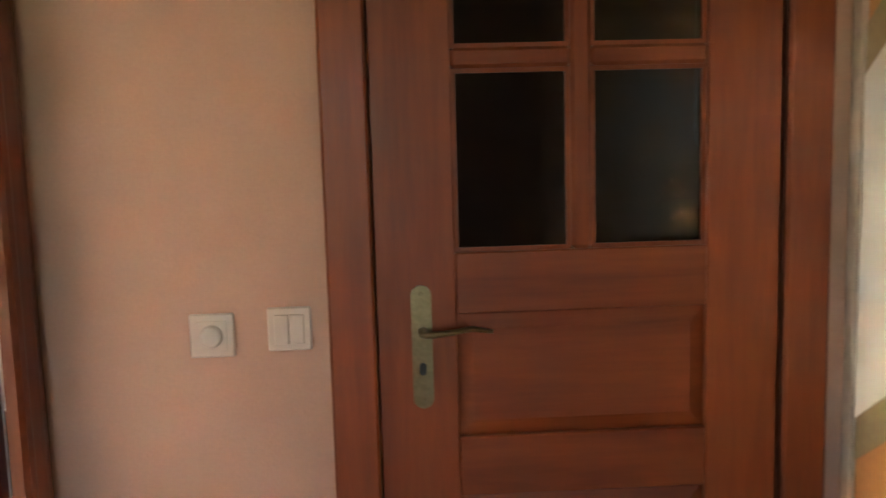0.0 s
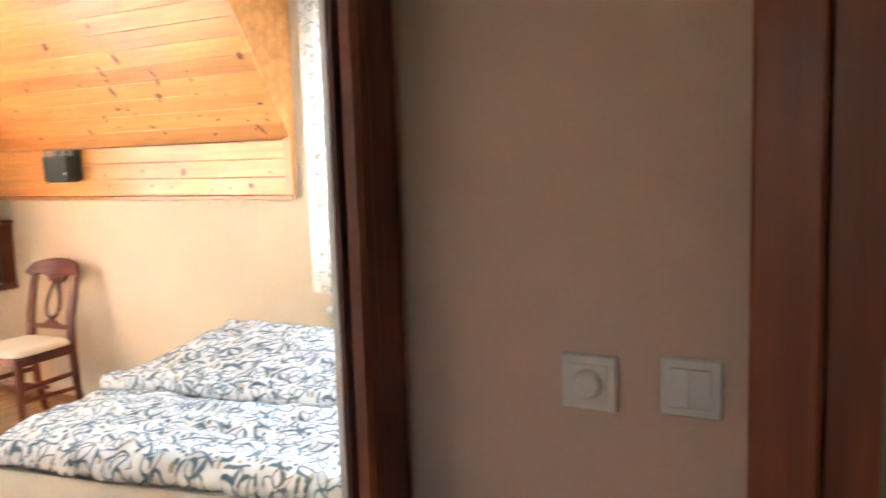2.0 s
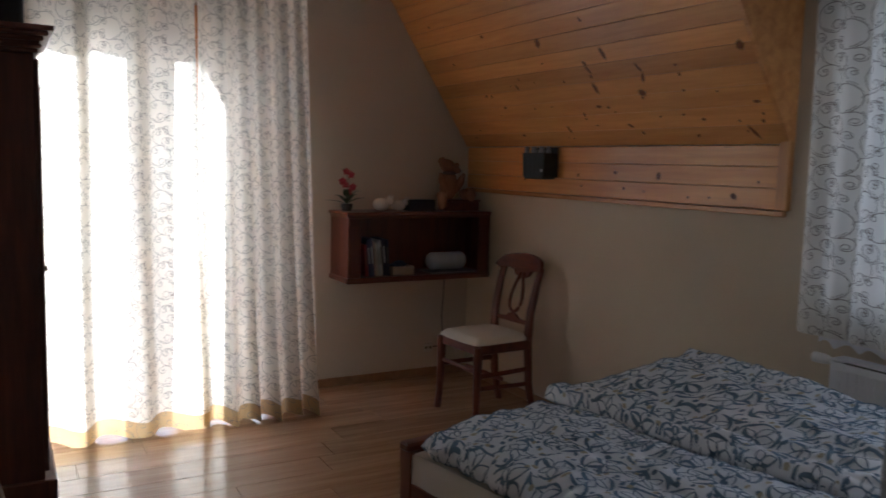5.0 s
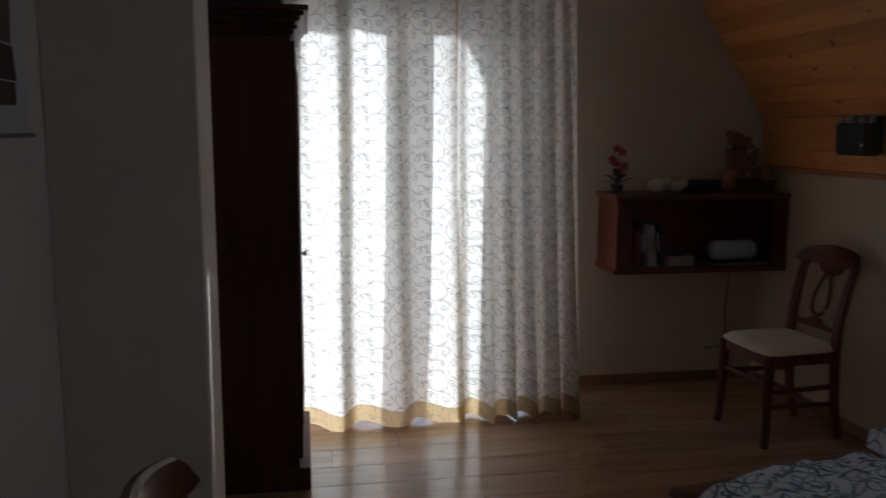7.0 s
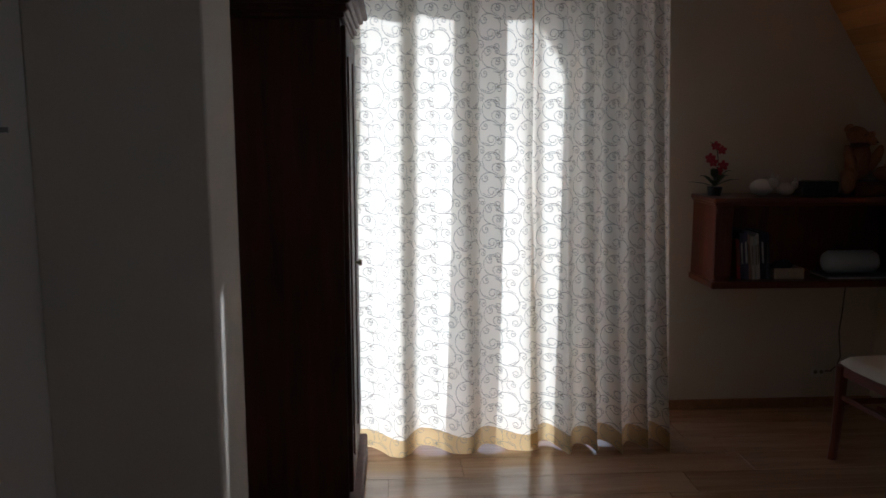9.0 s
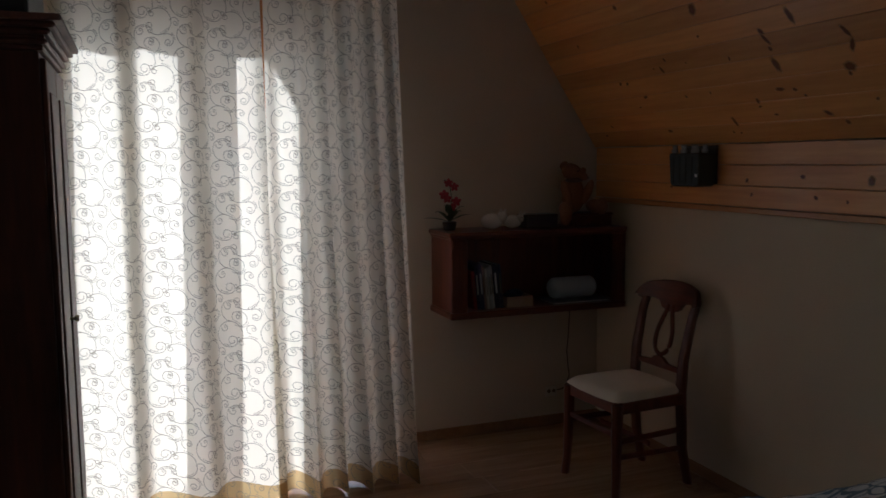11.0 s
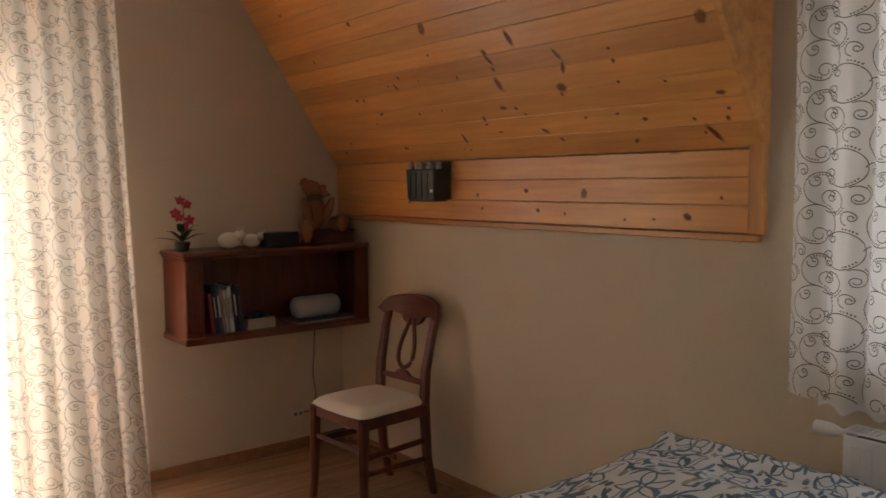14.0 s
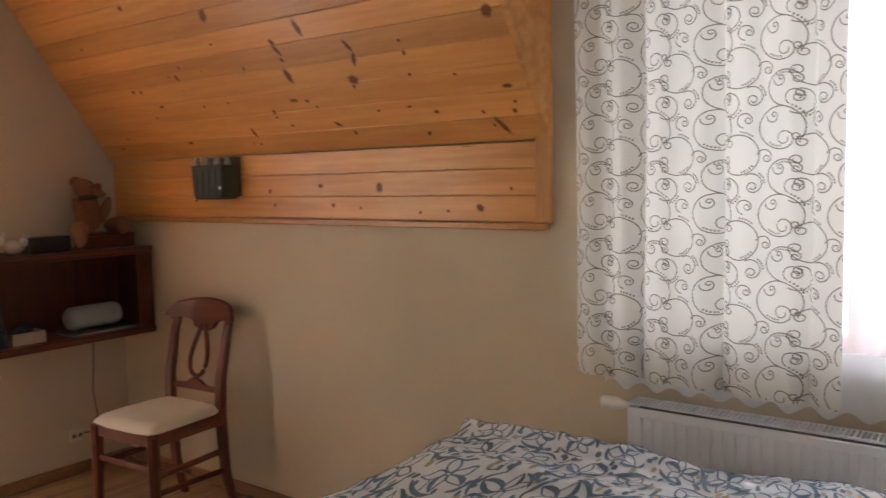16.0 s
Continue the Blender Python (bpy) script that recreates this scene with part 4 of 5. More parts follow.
def mattress_side(s, t):
    """A loop round the mattress, creased like a pulled sheet."""
    x0, x1, y0, y1 = BX0 + 0.045, BX1 - 0.01, BY0 + 0.012, BY1 - 0.035
    per = [(x0, y0), (x1, y0), (x1, y1), (x0, y1), (x0, y0)]
    k = s * 4
    i = min(3, int(k))
    f = k - i
    x, y = per[i][0] + (per[i + 1][0] - per[i][0]) * f, per[i][1] + (per[i + 1][1] - per[i][1]) * f
    nrm = ((0, -1), (1, 0), (0, 1), (-1, 0))[i]
    e = 0.010 * math.sin(math.pi * t) + 0.006 * noise.noise(Vector((x * 9 - t * 3, y * 9, t * 2.0)))
    e += min(1.0, max(0.0, (t - 0.6) * 5)) * (0.013 * abs(noise.noise(Vector((x * 7 + t * 2.2, y * 7, t * 0.8 + 5)))) + 0.006 * abs(noise.noise(Vector((x * 19 - t * 4, y * 9, t * 1.5)))))
    e = max(e, 0) if i == 0 else e * 0.3
    return (x + nrm[0] * e, y + nrm[1] * e, 0.262 + 0.240 * t)


mb = sheet_surface(mattress_side, 320, 10)
mb2 = bx((BX0 + 0.045, BX1 - 0.01, BY0 + 0.012, BY1 - 0.035, 0.26, 0.503))
part("fitted_sheet", mb, SHEET, mat_, "creased cream cotton sheet", smooth=True)
part("mattress_body", mb2, SHEET, mat_)


def puff(s, edge):
    d = min(s, 1 - s)
    return min(1.0, max(0.0, d / edge)) ** 0.45


def rim(d, r):
    """Rounding of a stuffed edge: 0 at the edge, 1 from r metres in."""
    return math.sqrt(max(0.0, 1 - (1 - min(1.0, d / r)) ** 2))


def duvet_near(s, t, side=1):
    """The near duvet; s from the foot, t from the near side; side 1 its top, -1 its underside."""
    x, y = -2.268 + 1.63 * s, 1.988 + 0.76 * t
    e = rim(min(s, 1 - s) * 1.63, 0.065) * rim(min(t, 1 - t) * 0.76, 0.060)
    x += (0.010 * math.sin(t * 9) + 0.012 * noise.noise(Vector((y * 9, 3, 0)))) * (1 - s) + 0.035 * max(0.0, 0.10 - t) / 0.10 * (1 - s) ** 4
    y += (0.010 * math.sin(s * 15) + 0.007 * math.sin(s * 66 + 1) + 0.004 * math.sin(s * 131)) * (1 - t) ** 2
    w = 0.020 * noise.noise(Vector((x * 3.0, y * 6.0, 1))) + 0.013 * noise.noise(Vector((x * 8, y * 11, 4))) + 0.008 * noise.noise(Vector((x * 22, y * 20, 9)))
    near = max(0.0, 1 - t / 0.26)
    pleat = 0.011 * math.sin(s * 96 + 6 * noise.noise(Vector((x * 5, y, 0)))) * near
    crease = -0.012 * math.exp(-((t - 0.34 - 0.10 * math.sin(s * 4 + 1)) / 0.035) ** 2) - 0.009 * math.exp(-((t - 0.62 + 0.08 * s) / 0.03) ** 2)
    mid = 0.552 - 0.012 * near ** 2
    if side < 0:
        return (x, y, mid - 0.046 * e)
    return (x, y, mid + 0.042 * e + (w + pleat + crease + 0.012 * math.sin(math.pi * t) - 0.055 * max(0.0, t - 0.72) / 0.28) * min(1, e * 1.2))


def duvet_far(s, t, side=1):
    """The far duvet, heaped to a ridge."""
    back = min(1.0, max(0.0, (t - 0.08) / 0.55))
    x0 = -2.325 + 0.31 * back * back * (3 - 2 * back) + 0.05 * max(0.0, 0.08 - t) / 0.08
    x, y = x0 + (-0.64 - x0) * s, 2.61 + 0.015 * math.sin(s * 11) + 0.72 * t
    e = rim(min(s, 1 - s) * 1.63, 0.07) * rim(min(t, 1 - t) * 0.72, 0.06)
    k = min(1.0, max(0.0, (x + 2.21) / 0.22))
    crest = (0.150 * k * k * (3 - 2 * k) - 0.075 * min(1.0, max(0.0, (x + 1.98) / 1.0)))
    face = min(1.0, max(0.0, (t - 0.06) / 0.62)) if t < 0.68 else max(0.0, 1 - (t - 0.68) / 0.36)
    w = 0.020 * noise.noise(Vector((x * 3.5, y * 5, 7))) + 0.014 * noise.noise(Vector((x * 8, y * 12, 2))) + 0.010 * noise.noise(Vector((x * 20, y * 26, 5)))
    fold = 0.016 * math.exp(-((t - 0.30 - 0.12 * math.sin(s * 5)) / 0.06) ** 2) - 0.014 * math.exp(-((t - 0.16 - 0.05 * math.sin(s * 7)) / 0.03) ** 2)
    mid = 0.592
    if side < 0:
        return (x, y, mid - (0.022 if t < 0.2 else 0.075) * e)
    return (x, y, mid + 0.042 * e + (crest * face ** 0.85 + w + fold) * min(1, e * 1.2))


def closed_cover(fn, nu, nv):
    ease = lambda k: 0.5 - 0.5 * math.cos(math.pi * k)
    top = sheet_surface(lambda s, t: fn(ease(s), ease(t)), nu, nv)
    low = sheet_surface(lambda s, t: fn(ease(s), ease(t), -1), nu // 2, nv // 2)
    return join(top, low)


def leaf_lines(size_u, size_v, seed):
    """Strokes of a bold printed pattern: broken rings round five-petalled flowers, stems between them and dots."""
    r = random.Random(seed)
    strokes, thin, dots, petals = [], [], [], []
    cell = 0.150

    def arc(cx, cy, rad, a, span, n=13, squash=1.0):
        return [(cx + rad * math.cos(a + span * k / n), cy + rad * squash * math.sin(a + span * k / n)) for k in range(n + 1)]

    for i in range(-1, int(size_u / cell) + 2):
        for j in range(-1, int(size_v / (cell * 0.88)) + 2):
            cx, cy = (i + 0.5 * (j % 2) + r.uniform(-0.08, 0.08)) * cell, (j + r.uniform(-0.08, 0.08)) * cell * 0.88
            R, a0 = r.uniform(0.060, 0.070), r.uniform(0, 6.28)
            for q in range(3):
                strokes.append(arc(cx, cy, R * r.uniform(0.94, 1.06), a0 + q * 2.09 + r.uniform(-0.2, 0.2), r.uniform(1.2, 1.75), squash=0.92))
            for p in range(5):
                a = a0 + 2 * math.pi * p / 5 + r.uniform(-0.15, 0.15)
                L, bow = R * r.uniform(0.72, 0.90), r.uniform(0.010, 0.017)
                for side in (-1, 1):
                    line = []
                    for k in range(9):
                        f = k / 8
                        d, o = 0.004 + L * f, side * bow * math.sin(math.pi * f ** 0.8)
                        line.append((cx + d * math.cos(a) - o * math.sin(a), cy + d * math.sin(a) + o * math.cos(a)))
                    (petals if r.random() < 0.18 else thin).append(line)
            ex, ey = cx + 0.5 * cell, cy + 0.44 * cell
            strokes.append(arc(ex, ey, r.uniform(0.026, 0.04), r.uniform(0, 6.28), r.choice((-1, 1)) * r.uniform(1.5, 2.6)))
            thin.append(arc(ex - 0.02, ey + 0.01, r.uniform(0.02, 0.035), r.uniform(0, 6.28), r.uniform(1.4, 2.2)))
            for p in range(9):
                a = a0 + p * 0.70 + r.uniform(-0.2, 0.2)
                d = R + r.uniform(0.014, 0.026)
                dots.append((cx + d * math.cos(a), cy + d * math.sin(a), r.uniform(0.0055, 0.0095)))
    return strokes, thin, dots, petals


def make_duvet(name, at, label, fn, su, sv, seed):
    d = thing(name, at, label, "duvet", "duvets")
    duvets.append(d)
    part("cover", closed_cover(fn, 260, 140), DUVET, d, smooth=True)

    def lift(u, v):
        side = 1 if v >= 0 else -1
        s, t = min(max(u / su, 0.0005), 0.9995), min(max(abs(v) / sv, 0.0005), 0.9995)
        p = Vector(fn(s, t, side))
        a, b = Vector(fn(min(s + 0.002, 1), t, side)) - p, Vector(fn(s, min(t + 0.004, 1), side)) - p
        n = a.cross(b)
        n = n.normalized() if n.length > 1e-9 else Vector((0, 0, 1))
        return p + n * 0.0026 * side

    strokes, thin, dots, petals = leaf_lines(su, sv, seed)
    clip = lambda lines: [q for l in lines for q in inside_pieces(l, su, -0.085, sv - 0.002)]
    discs = [[(u - q * r, v) for q in (-1, -0.7, 0, 0.7, 1)] for u, v, r in dots if r < u < su - r and -0.07 < v < sv - r]
    round_ = lambda k: 0.0015 + 0.0155 * math.sqrt(max(0.0, 1 - (2 * k - 1) ** 2))
    part("blue_print", join(ribbons(clip(strokes), lambda k: 0.003 + 0.0085 * math.sin(math.pi * k) ** 0.7, lift), ribbons(clip(petals), lambda k: 0.003 + 0.0115 * math.sin(math.pi * k), lift), ribbons(clip(thin), 0.0042, lift), ribbons([l for i, l in enumerate(discs) if i % 3], round_, lift)), PRINT_BLUE, d, "blue-grey printed leaves", kind="stuff")
    part("sand_print", ribbons(discs[::3], lambda k: 1.15 * round_(k), lift), PRINT_SAND, d, "sand-coloured printed dots", kind="stuff")


duvets = []
make_duvet("duvet", (-1.4, 2.35, 0.46), "rumpled white duvet with blue-grey leaf print lying flat on bed", duvet_near, 1.66, 0.80, 5)
make_duvet("duvet", (-1.4, 3.0, 0.49), "white duvet with blue-grey leaf print heaped up on the bed", duvet_far, 1.66, 0.82, 8)
for o in bed, mat_, *duvets:
    o.matrix_basis = BED_TURN @ Matrix.Translation(o.location)


# ---- chairs ----
def make_chair(at, turn, label):
    c = thing("dining_chair", (0, 0, 0), label, "chair", "dining chairs")
    for sx in (-1, 1):
        part("leg", tube([(sx * 0.185, -0.185, 0.44), (sx * 0.185, -0.187, 0.30), (sx * 0.190, -0.190, 0.10), (sx * 0.197, -0.198, 0.0)], [0.029, 0.026, 0.021, 0.021], 8, (0.95, 0.95)), CHERRY_UP, c, local=True, smooth=True)
        part("back_leg", tube([(sx * 0.165, 0.245, 0.0), (sx * 0.165, 0.205, 0.18), (sx * 0.165, 0.190, 0.44), (sx * 0.167, 0.200, 0.60), (sx * 0.172, 0.240, 0.78), (sx * 0.172, 0.270, 0.865)], [0.021, 0.024, 0.027, 0.025, 0.022, 0.020], 8, (0.85, 1.1)), CHERRY_UP, c, local=True, smooth=True)
        part("side_apron", bx((sx * 0.185 - 0.010, sx * 0.185 + 0.010, -0.17, 0.18, 0.395, 0.448), bev=0.003), CHERRY, c, local=True)
        part("side_stretcher", tube([(sx * 0.187, -0.185, 0.27), (sx * 0.168, 0.195, 0.27)], 0.012, 8, (0.7, 1.2)), CHERRY, c, local=True, smooth=True)
        part("side_stretcher", tube([(sx * 0.188, -0.186, 0.20), (sx * 0.168, 0.200, 0.18)], 0.011, 8, (0.7, 1.2)), CHERRY, c, local=True, smooth=True) if sx > 0 else None
    part("front_apron", bx((-0.175, 0.175, -0.195, -0.175, 0.395, 0.448), bev=0.003), CHERRY, c, local=True)
    part("back_apron", bx((-0.150, 0.150, 0.182, 0.202, 0.395, 0.448), bev=0.003), CHERRY, c, local=True)
    part("cross_stretcher", tube([(-0.178, 0.0, 0.235), (0.178, 0.0, 0.235)], 0.011, 8, (0.7, 1.2)), CHERRY, c, local=True, smooth=True)
    part("front_stretcher", tube([(-0.187, -0.187, 0.30), (0.187, -0.187, 0.30)], 0.011, 8, (0.7, 1.2)), CHERRY, c, local=True, smooth=True)

    def seat_top(s, t):
        sx_, ty = 2 * s - 1, 2 * t - 1
        x, y = 0.5 * sx_ * math.sqrt(1 - 0.20 * ty * ty) * (0.43 - 0.05 * t), -0.005 + 0.21 * ty * math.sqrt(1 - 0.16 * sx_ * sx_)
        r = puff(s, 0.10) * puff(t, 0.10)
        return (x, y, 0.454 + 0.032 * r + 0.008 * math.sin(math.pi * s) * math.sin(math.pi * t))
    seat = join(sheet_surface(seat_top, 28, 28), prism([(-0.17, -0.196), (-0.08, -0.210), (0.08, -0.210), (0.17, -0.196), (0.195, -0.16), (0.185, 0.14), (0.165, 0.185), (-0.165, 0.185), (-0.185, 0.14), (-0.195, -0.16)], 0.4485, 0.456, "Z"))
    part("seat", seat, SEAT, c, "cream padded seat", local=True, smooth=True)

    def back_y(x, z):
        return 0.200 + (z - 0.60) * 0.26 + 0.10 * (0.03 - x * x)

    crest = bmesh.new()
    N = 22
    rows = []
    for i in range(N + 1):
        x = -0.215 + 0.43 * i / N
        e = abs(x) / 0.215
        top = 0.935 - 0.035 * e ** 2 - 0.05 * max(0, e - 0.88) / 0.12
        bot = 0.822 + 0.018 * math.cos(math.pi * e * 1.6) * -1 - 0.02 * (e < 0.35) + 0.035 * max(0, e - 0.88) / 0.12
        ring = []
        for z_, dy in ((top, -0.006), (top - 0.006, -0.016), (bot + 0.006, -0.014), (bot, -0.004), (bot + 0.004, 0.010), (top - 0.004, 0.010)):
            ring.append(crest.verts.new((x, back_y(x, z_) + dy + 0.045 * e * e * -1 + 0.02, z_)))
        rows.append(ring)
    for a, b in zip(rows, rows[1:]):
        for k in range(6):
            crest.faces.new((a[k], a[(k + 1) % 6], b[(k + 1) % 6], b[k]))
    crest.faces.new(rows[0])
    crest.faces.new(rows[-1])
    bmesh.ops.recalc_face_normals(crest, faces=crest.faces)
    part("crest_rail", crest, CHERRY, c, local=True, smooth=True)
    part("lower_rail", prism([(-0.16, 0.525), (0.16, 0.525), (0.16, 0.548), (0.06, 0.550), (0.03, 0.575), (0, 0.582), (-0.03, 0.575), (-0.06, 0.550), (-0.16, 0.548)], 0.192, 0.210, "Y", bev=0.002), CHERRY, c, local=True)
    for sx in (-1, 1):
        pts = []
        for k in range(17):
            f = k / 16
            z_ = 0.575 + 0.235 * f + 0.01
            half = 0.050 * math.sin(math.pi * min(1, f * 1.0) ** 0.62) ** 0.9 + 0.004 + 0.012 * max(0, f - 0.85) / 0.15
            pts.append((sx * half, back_y(half, z_) + 0.004, z_))
        part("splat", tube(pts, 0.0115, 6, (0.8, 1.0)), CHERRY_UP, c, local=True, smooth=True)
    c.matrix_basis = pose(*at, 0, 0, turn)
    return c


chair = make_chair((-3.940, 3.323, 0), 4.5, "cherry wood dining chair with a cream padded seat and teardrop splat")
other = copy_thing(chair, pose(-1.665, 1.03, 0, 0, 0, 182))
other["label"] = "dark cherry dining chair with rounded crest rail beside the wall"

# ---- wall shelf ----
sh = thing("wall_shelf", (-4.65, 3.18, 0.72), "cherry wood box shelf with pilasters hung on the wall", "shelf")
sx0, sx1, y0, y1, z0, z1 = WX + 0.002, -4.505, 2.675, 3.69, 0.715, 1.155
part("bottom_board", bx((sx0, sx1 + 0.015, y0 - 0.012, y1, z0, z0 + 0.034), bev=0.006), wood("shelf_board", (0.09, 0.020, 0.008), (0.19, 0.046, 0.018), "Y", 0.28, coat=0.4, tone=0.1), sh)
part("top_board", bx((sx0, sx1 + 0.020, y0 - 0.018, y1, z1 - 0.024, z1), bev=0.006), bpy.data.materials["shelf_board"], sh)
part("top_moulding", bx((sx0, sx1 + 0.008, y0 - 0.008, y1 - 0.002, z1 - 0.038, z1 - 0.024), bev=0.004), bpy.data.materials["shelf_board"], sh)
part("side_board", bx((sx0, sx1 - 0.012, y0, y0 + 0.02, z0 + 0.034, z1 - 0.038)), CHERRY_UP, sh)
part("side_board", bx((sx0, sx1 - 0.012, y1 - 0.022, y1 - 0.002, z0 + 0.034, z1 - 0.038)), CHERRY_UP, sh)
part("back_board", bx((sx0, sx0 + 0.008, y0 + 0.02, y1 - 0.022, z0 + 0.034, z1 - 0.038)), CHERRY_UP, sh)
for a, b in ((y0, y0 + 0.085), (y1 - 0.087, y1 - 0.002)):
    p1 = part("pilaster", bx((sx1 - 0.012, sx1 + 0.004, a, b, z0 + 0.034, z1 - 0.038), bev=0.003), CHERRY_UP, sh)
    part("moulding", bx((sx1 + 0.0042, sx1 + 0.012, a + 0.004, b - 0.004, z1 - 0.085, z1 - 0.039), bev=0.003), CHERRY_UP, p1)
    part("moulding", bx((sx1 + 0.0042, sx1 + 0.010, a + 0.004, b - 0.004, z0 + 0.0345, z0 + 0.062), bev=0.003), CHERRY_UP, p1)
    part("flute", bx(*[(sx1 + 0.0042, sx1 + 0.0075, a + 0.016 + 0.02 * i, a + 0.026 + 0.02 * i, z0 + 0.075, z1 - 0.10) for i in range(3)], bev=0.0014), CHERRY_UP, p1)
SZ = z0 + 0.034

# books standing on the lower board
book_data = [(2.815, 0.016, 0.200, (0.42, 0.05, 0.06), "red"), (2.834, 0.014, 0.230, (0.05, 0.06, 0.14), "navy"), (2.851, 0.018, 0.238, (0.10, 0.10, 0.20), "dark blue"), (2.872, 0.013, 0.222, (0.55, 0.35, 0.30), "faded red"), (2.888, 0.012, 0.212, (0.70, 0.66, 0.58), "cream"), (2.903, 0.013, 0.216, (0.60, 0.62, 0.60), "pale grey"), (2.919, 0.012, 0.228, (0.72, 0.70, 0.66), "white"), (2.935, 0.020, 0.236, (0.03, 0.035, 0.07), "black"), (2.958, 0.018, 0.230, (0.04, 0.05, 0.10), "dark navy")]
for i, (yb, w, h, col, word) in enumerate(book_data):
    b = thing("book", (-4.63, yb, SZ), "%s book standing upright on the shelf" % word, "book", "books")
    m = plain("cover_" + word.replace(" ", "_"), col, 0.5, var=0.15)
    xa, xb = -4.70, -4.545 + 0.006 * (i % 3)
    part("cover", bx((xa, xb, yb, yb + 0.0018, SZ + 0.001, SZ + h), (xa, xb, yb + w - 0.0018, yb + w, SZ + 0.001, SZ + h), (xb - 0.002, xb, yb + 0.0018, yb + w - 0.0018, SZ + 0.001, SZ + h)), m, b)
    part("pages", bx((xa + 0.003, xb - 0.002, yb + 0.002, yb + w - 0.002, SZ + 0.004, SZ + h - 0.004)), SHEET, b)
    b.rotation_euler = (radians(5.5), 0, 0)
    b.location.z += 0.0015
    part("spine_marking", bx((xb, xb + 0.0006, yb + w * 0.3, yb + w * 0.7, SZ + h * 0.35, SZ + h * 0.8)), WHITE if i in (1, 2, 7) else THREAD, b)
bxo = thing("small_box", (-4.62, 3.07, SZ), "pale open cardboard box with small dark odds and ends", "box")
part("box_body", bx((-4.68, -4.545, 3.00, 3.15, SZ + 0.001, SZ + 0.004), (-4.68, -4.545, 3.00, 3.003, SZ + 0.004, SZ + 0.055), (-4.68, -4.545, 3.147, 3.15, SZ + 0.004, SZ + 0.055), (-4.548, -4.545, 3.003, 3.147, SZ + 0.004, SZ + 0.055), (-4.68, -4.677, 3.003, 3.147, SZ + 0.004, SZ + 0.055)), plain("pale_card", (0.55, 0.47, 0.36), 0.8), bxo)
part("contents", join(blob((-4.60, 3.05, SZ + 0.062), (0.025, 0.032, 0.022), 10, lump=0.3), blob((-4.61, 3.09, SZ + 0.058), (0.02, 0.028, 0.024), 10, lump=0.4), tube([(-4.58, 3.01, SZ + 0.06), (-4.59, 3.06, SZ + 0.09), (-4.60, 3.12, SZ + 0.062)], 0.004, 6), blob((-4.59, 3.02, SZ + 0.060), (0.02, 0.025, 0.012), 10, lump=0.2)), plain("blue_black", (0.04, 0.05, 0.09), 0.4), bxo)
fold = thing("folder", (-4.6, 3.43, SZ), "flat dark grey folder lying under the speaker", "folder")
part("folder_cover", bx((-4.70, -4.520, 3.26, 3.60, SZ + 0.001, SZ + 0.004), (-4.70, -4.520, 3.26, 3.60, SZ + 0.010, SZ + 0.013), (-4.70, -4.697, 3.26, 3.60, SZ + 0.004, SZ + 0.010)), plain("grey_folder", (0.10, 0.11, 0.13), 0.35), fold)
part("paper", bx((-4.695, -4.523, 3.264, 3.596, SZ + 0.0042, SZ + 0.0098)), SHEET, fold)
spk = thing("speaker", (-4.62, 3.42, SZ), "pale blue-grey pill-shaped portable speaker", "speaker")
sy0, sy1, sr = 3.285, 3.575, 0.058
prof = [(0.012, sy0), (0.03, sy0 + 0.005), (0.046, sy0 + 0.015), (sr, sy0 + 0.035), (sr, sy1 - 0.035), (0.046, sy1 - 0.015), (0.03, sy1 - 0.005), (0.012, sy1)]
part("speaker_body", lathe(prof, (-4.63, 0, SZ + 0.0135 + sr), 24, "Y"), plain("speaker_mesh", (0.50, 0.56, 0.60), 0.5, grain=400, var=0.15), spk, smooth=True)
for yy in (3.35, 3.39, 3.43):
    part("button", blob((-4.615, yy, SZ + 2 * sr + 0.0105), (0.006, 0.006, 0.003), 8), WHITE, spk)

# things on top of the shelf
T = z1
orc = thing("orchid", (-4.66, 2.72, T), "small artificial orchid with dark red flowers in a pot", "potted plant")
part("pot", lathe([(0.030, T + 0.001), (0.036, T + 0.03), (0.038, T + 0.045), (0.032, T + 0.046)], (-4.66, 2.725, 0), 18), BLACK, orc, smooth=True)
STEMG = plain("leaf_green", (0.035, 0.06, 0.025), 0.45, var=0.3)
for a, L, up in ((255, 0.135, 0.02), (290, 0.10, 0.055), (20, 0.09, 0.06), (85, 0.12, 0.035), (140, 0.09, 0.06), (330, 0.07, 0.09), (60, 0.08, 0.08)):
    ca, sa = math.cos(radians(a)), math.sin(radians(a))
    pts = [(-4.66 + ca * L * k / 6, 2.725 + sa * L * k / 6, T + 0.046 + up * math.sin(math.pi * 0.62 * k / 6)) for k in range(7)]
    part("leaf", tube(pts, [0.006, 0.014, 0.018, 0.019, 0.016, 0.010, 0.002], 8, (1, 0.14)), STEMG, orc, smooth=True)
stem = [(-4.66, 2.725, T + 0.045), (-4.658, 2.73, T + 0.11), (-4.655, 2.735, T + 0.17), (-4.65, 2.725, T + 0.22), (-4.645, 2.705, T + 0.255), (-4.64, 2.685, T + 0.262)]
part("stem", tube(stem, 0.0022, 6), STEMG, orc)
PETAL = plain("dark_red_petal", (0.42, 0.035, 0.06), 0.55, var=0.3)
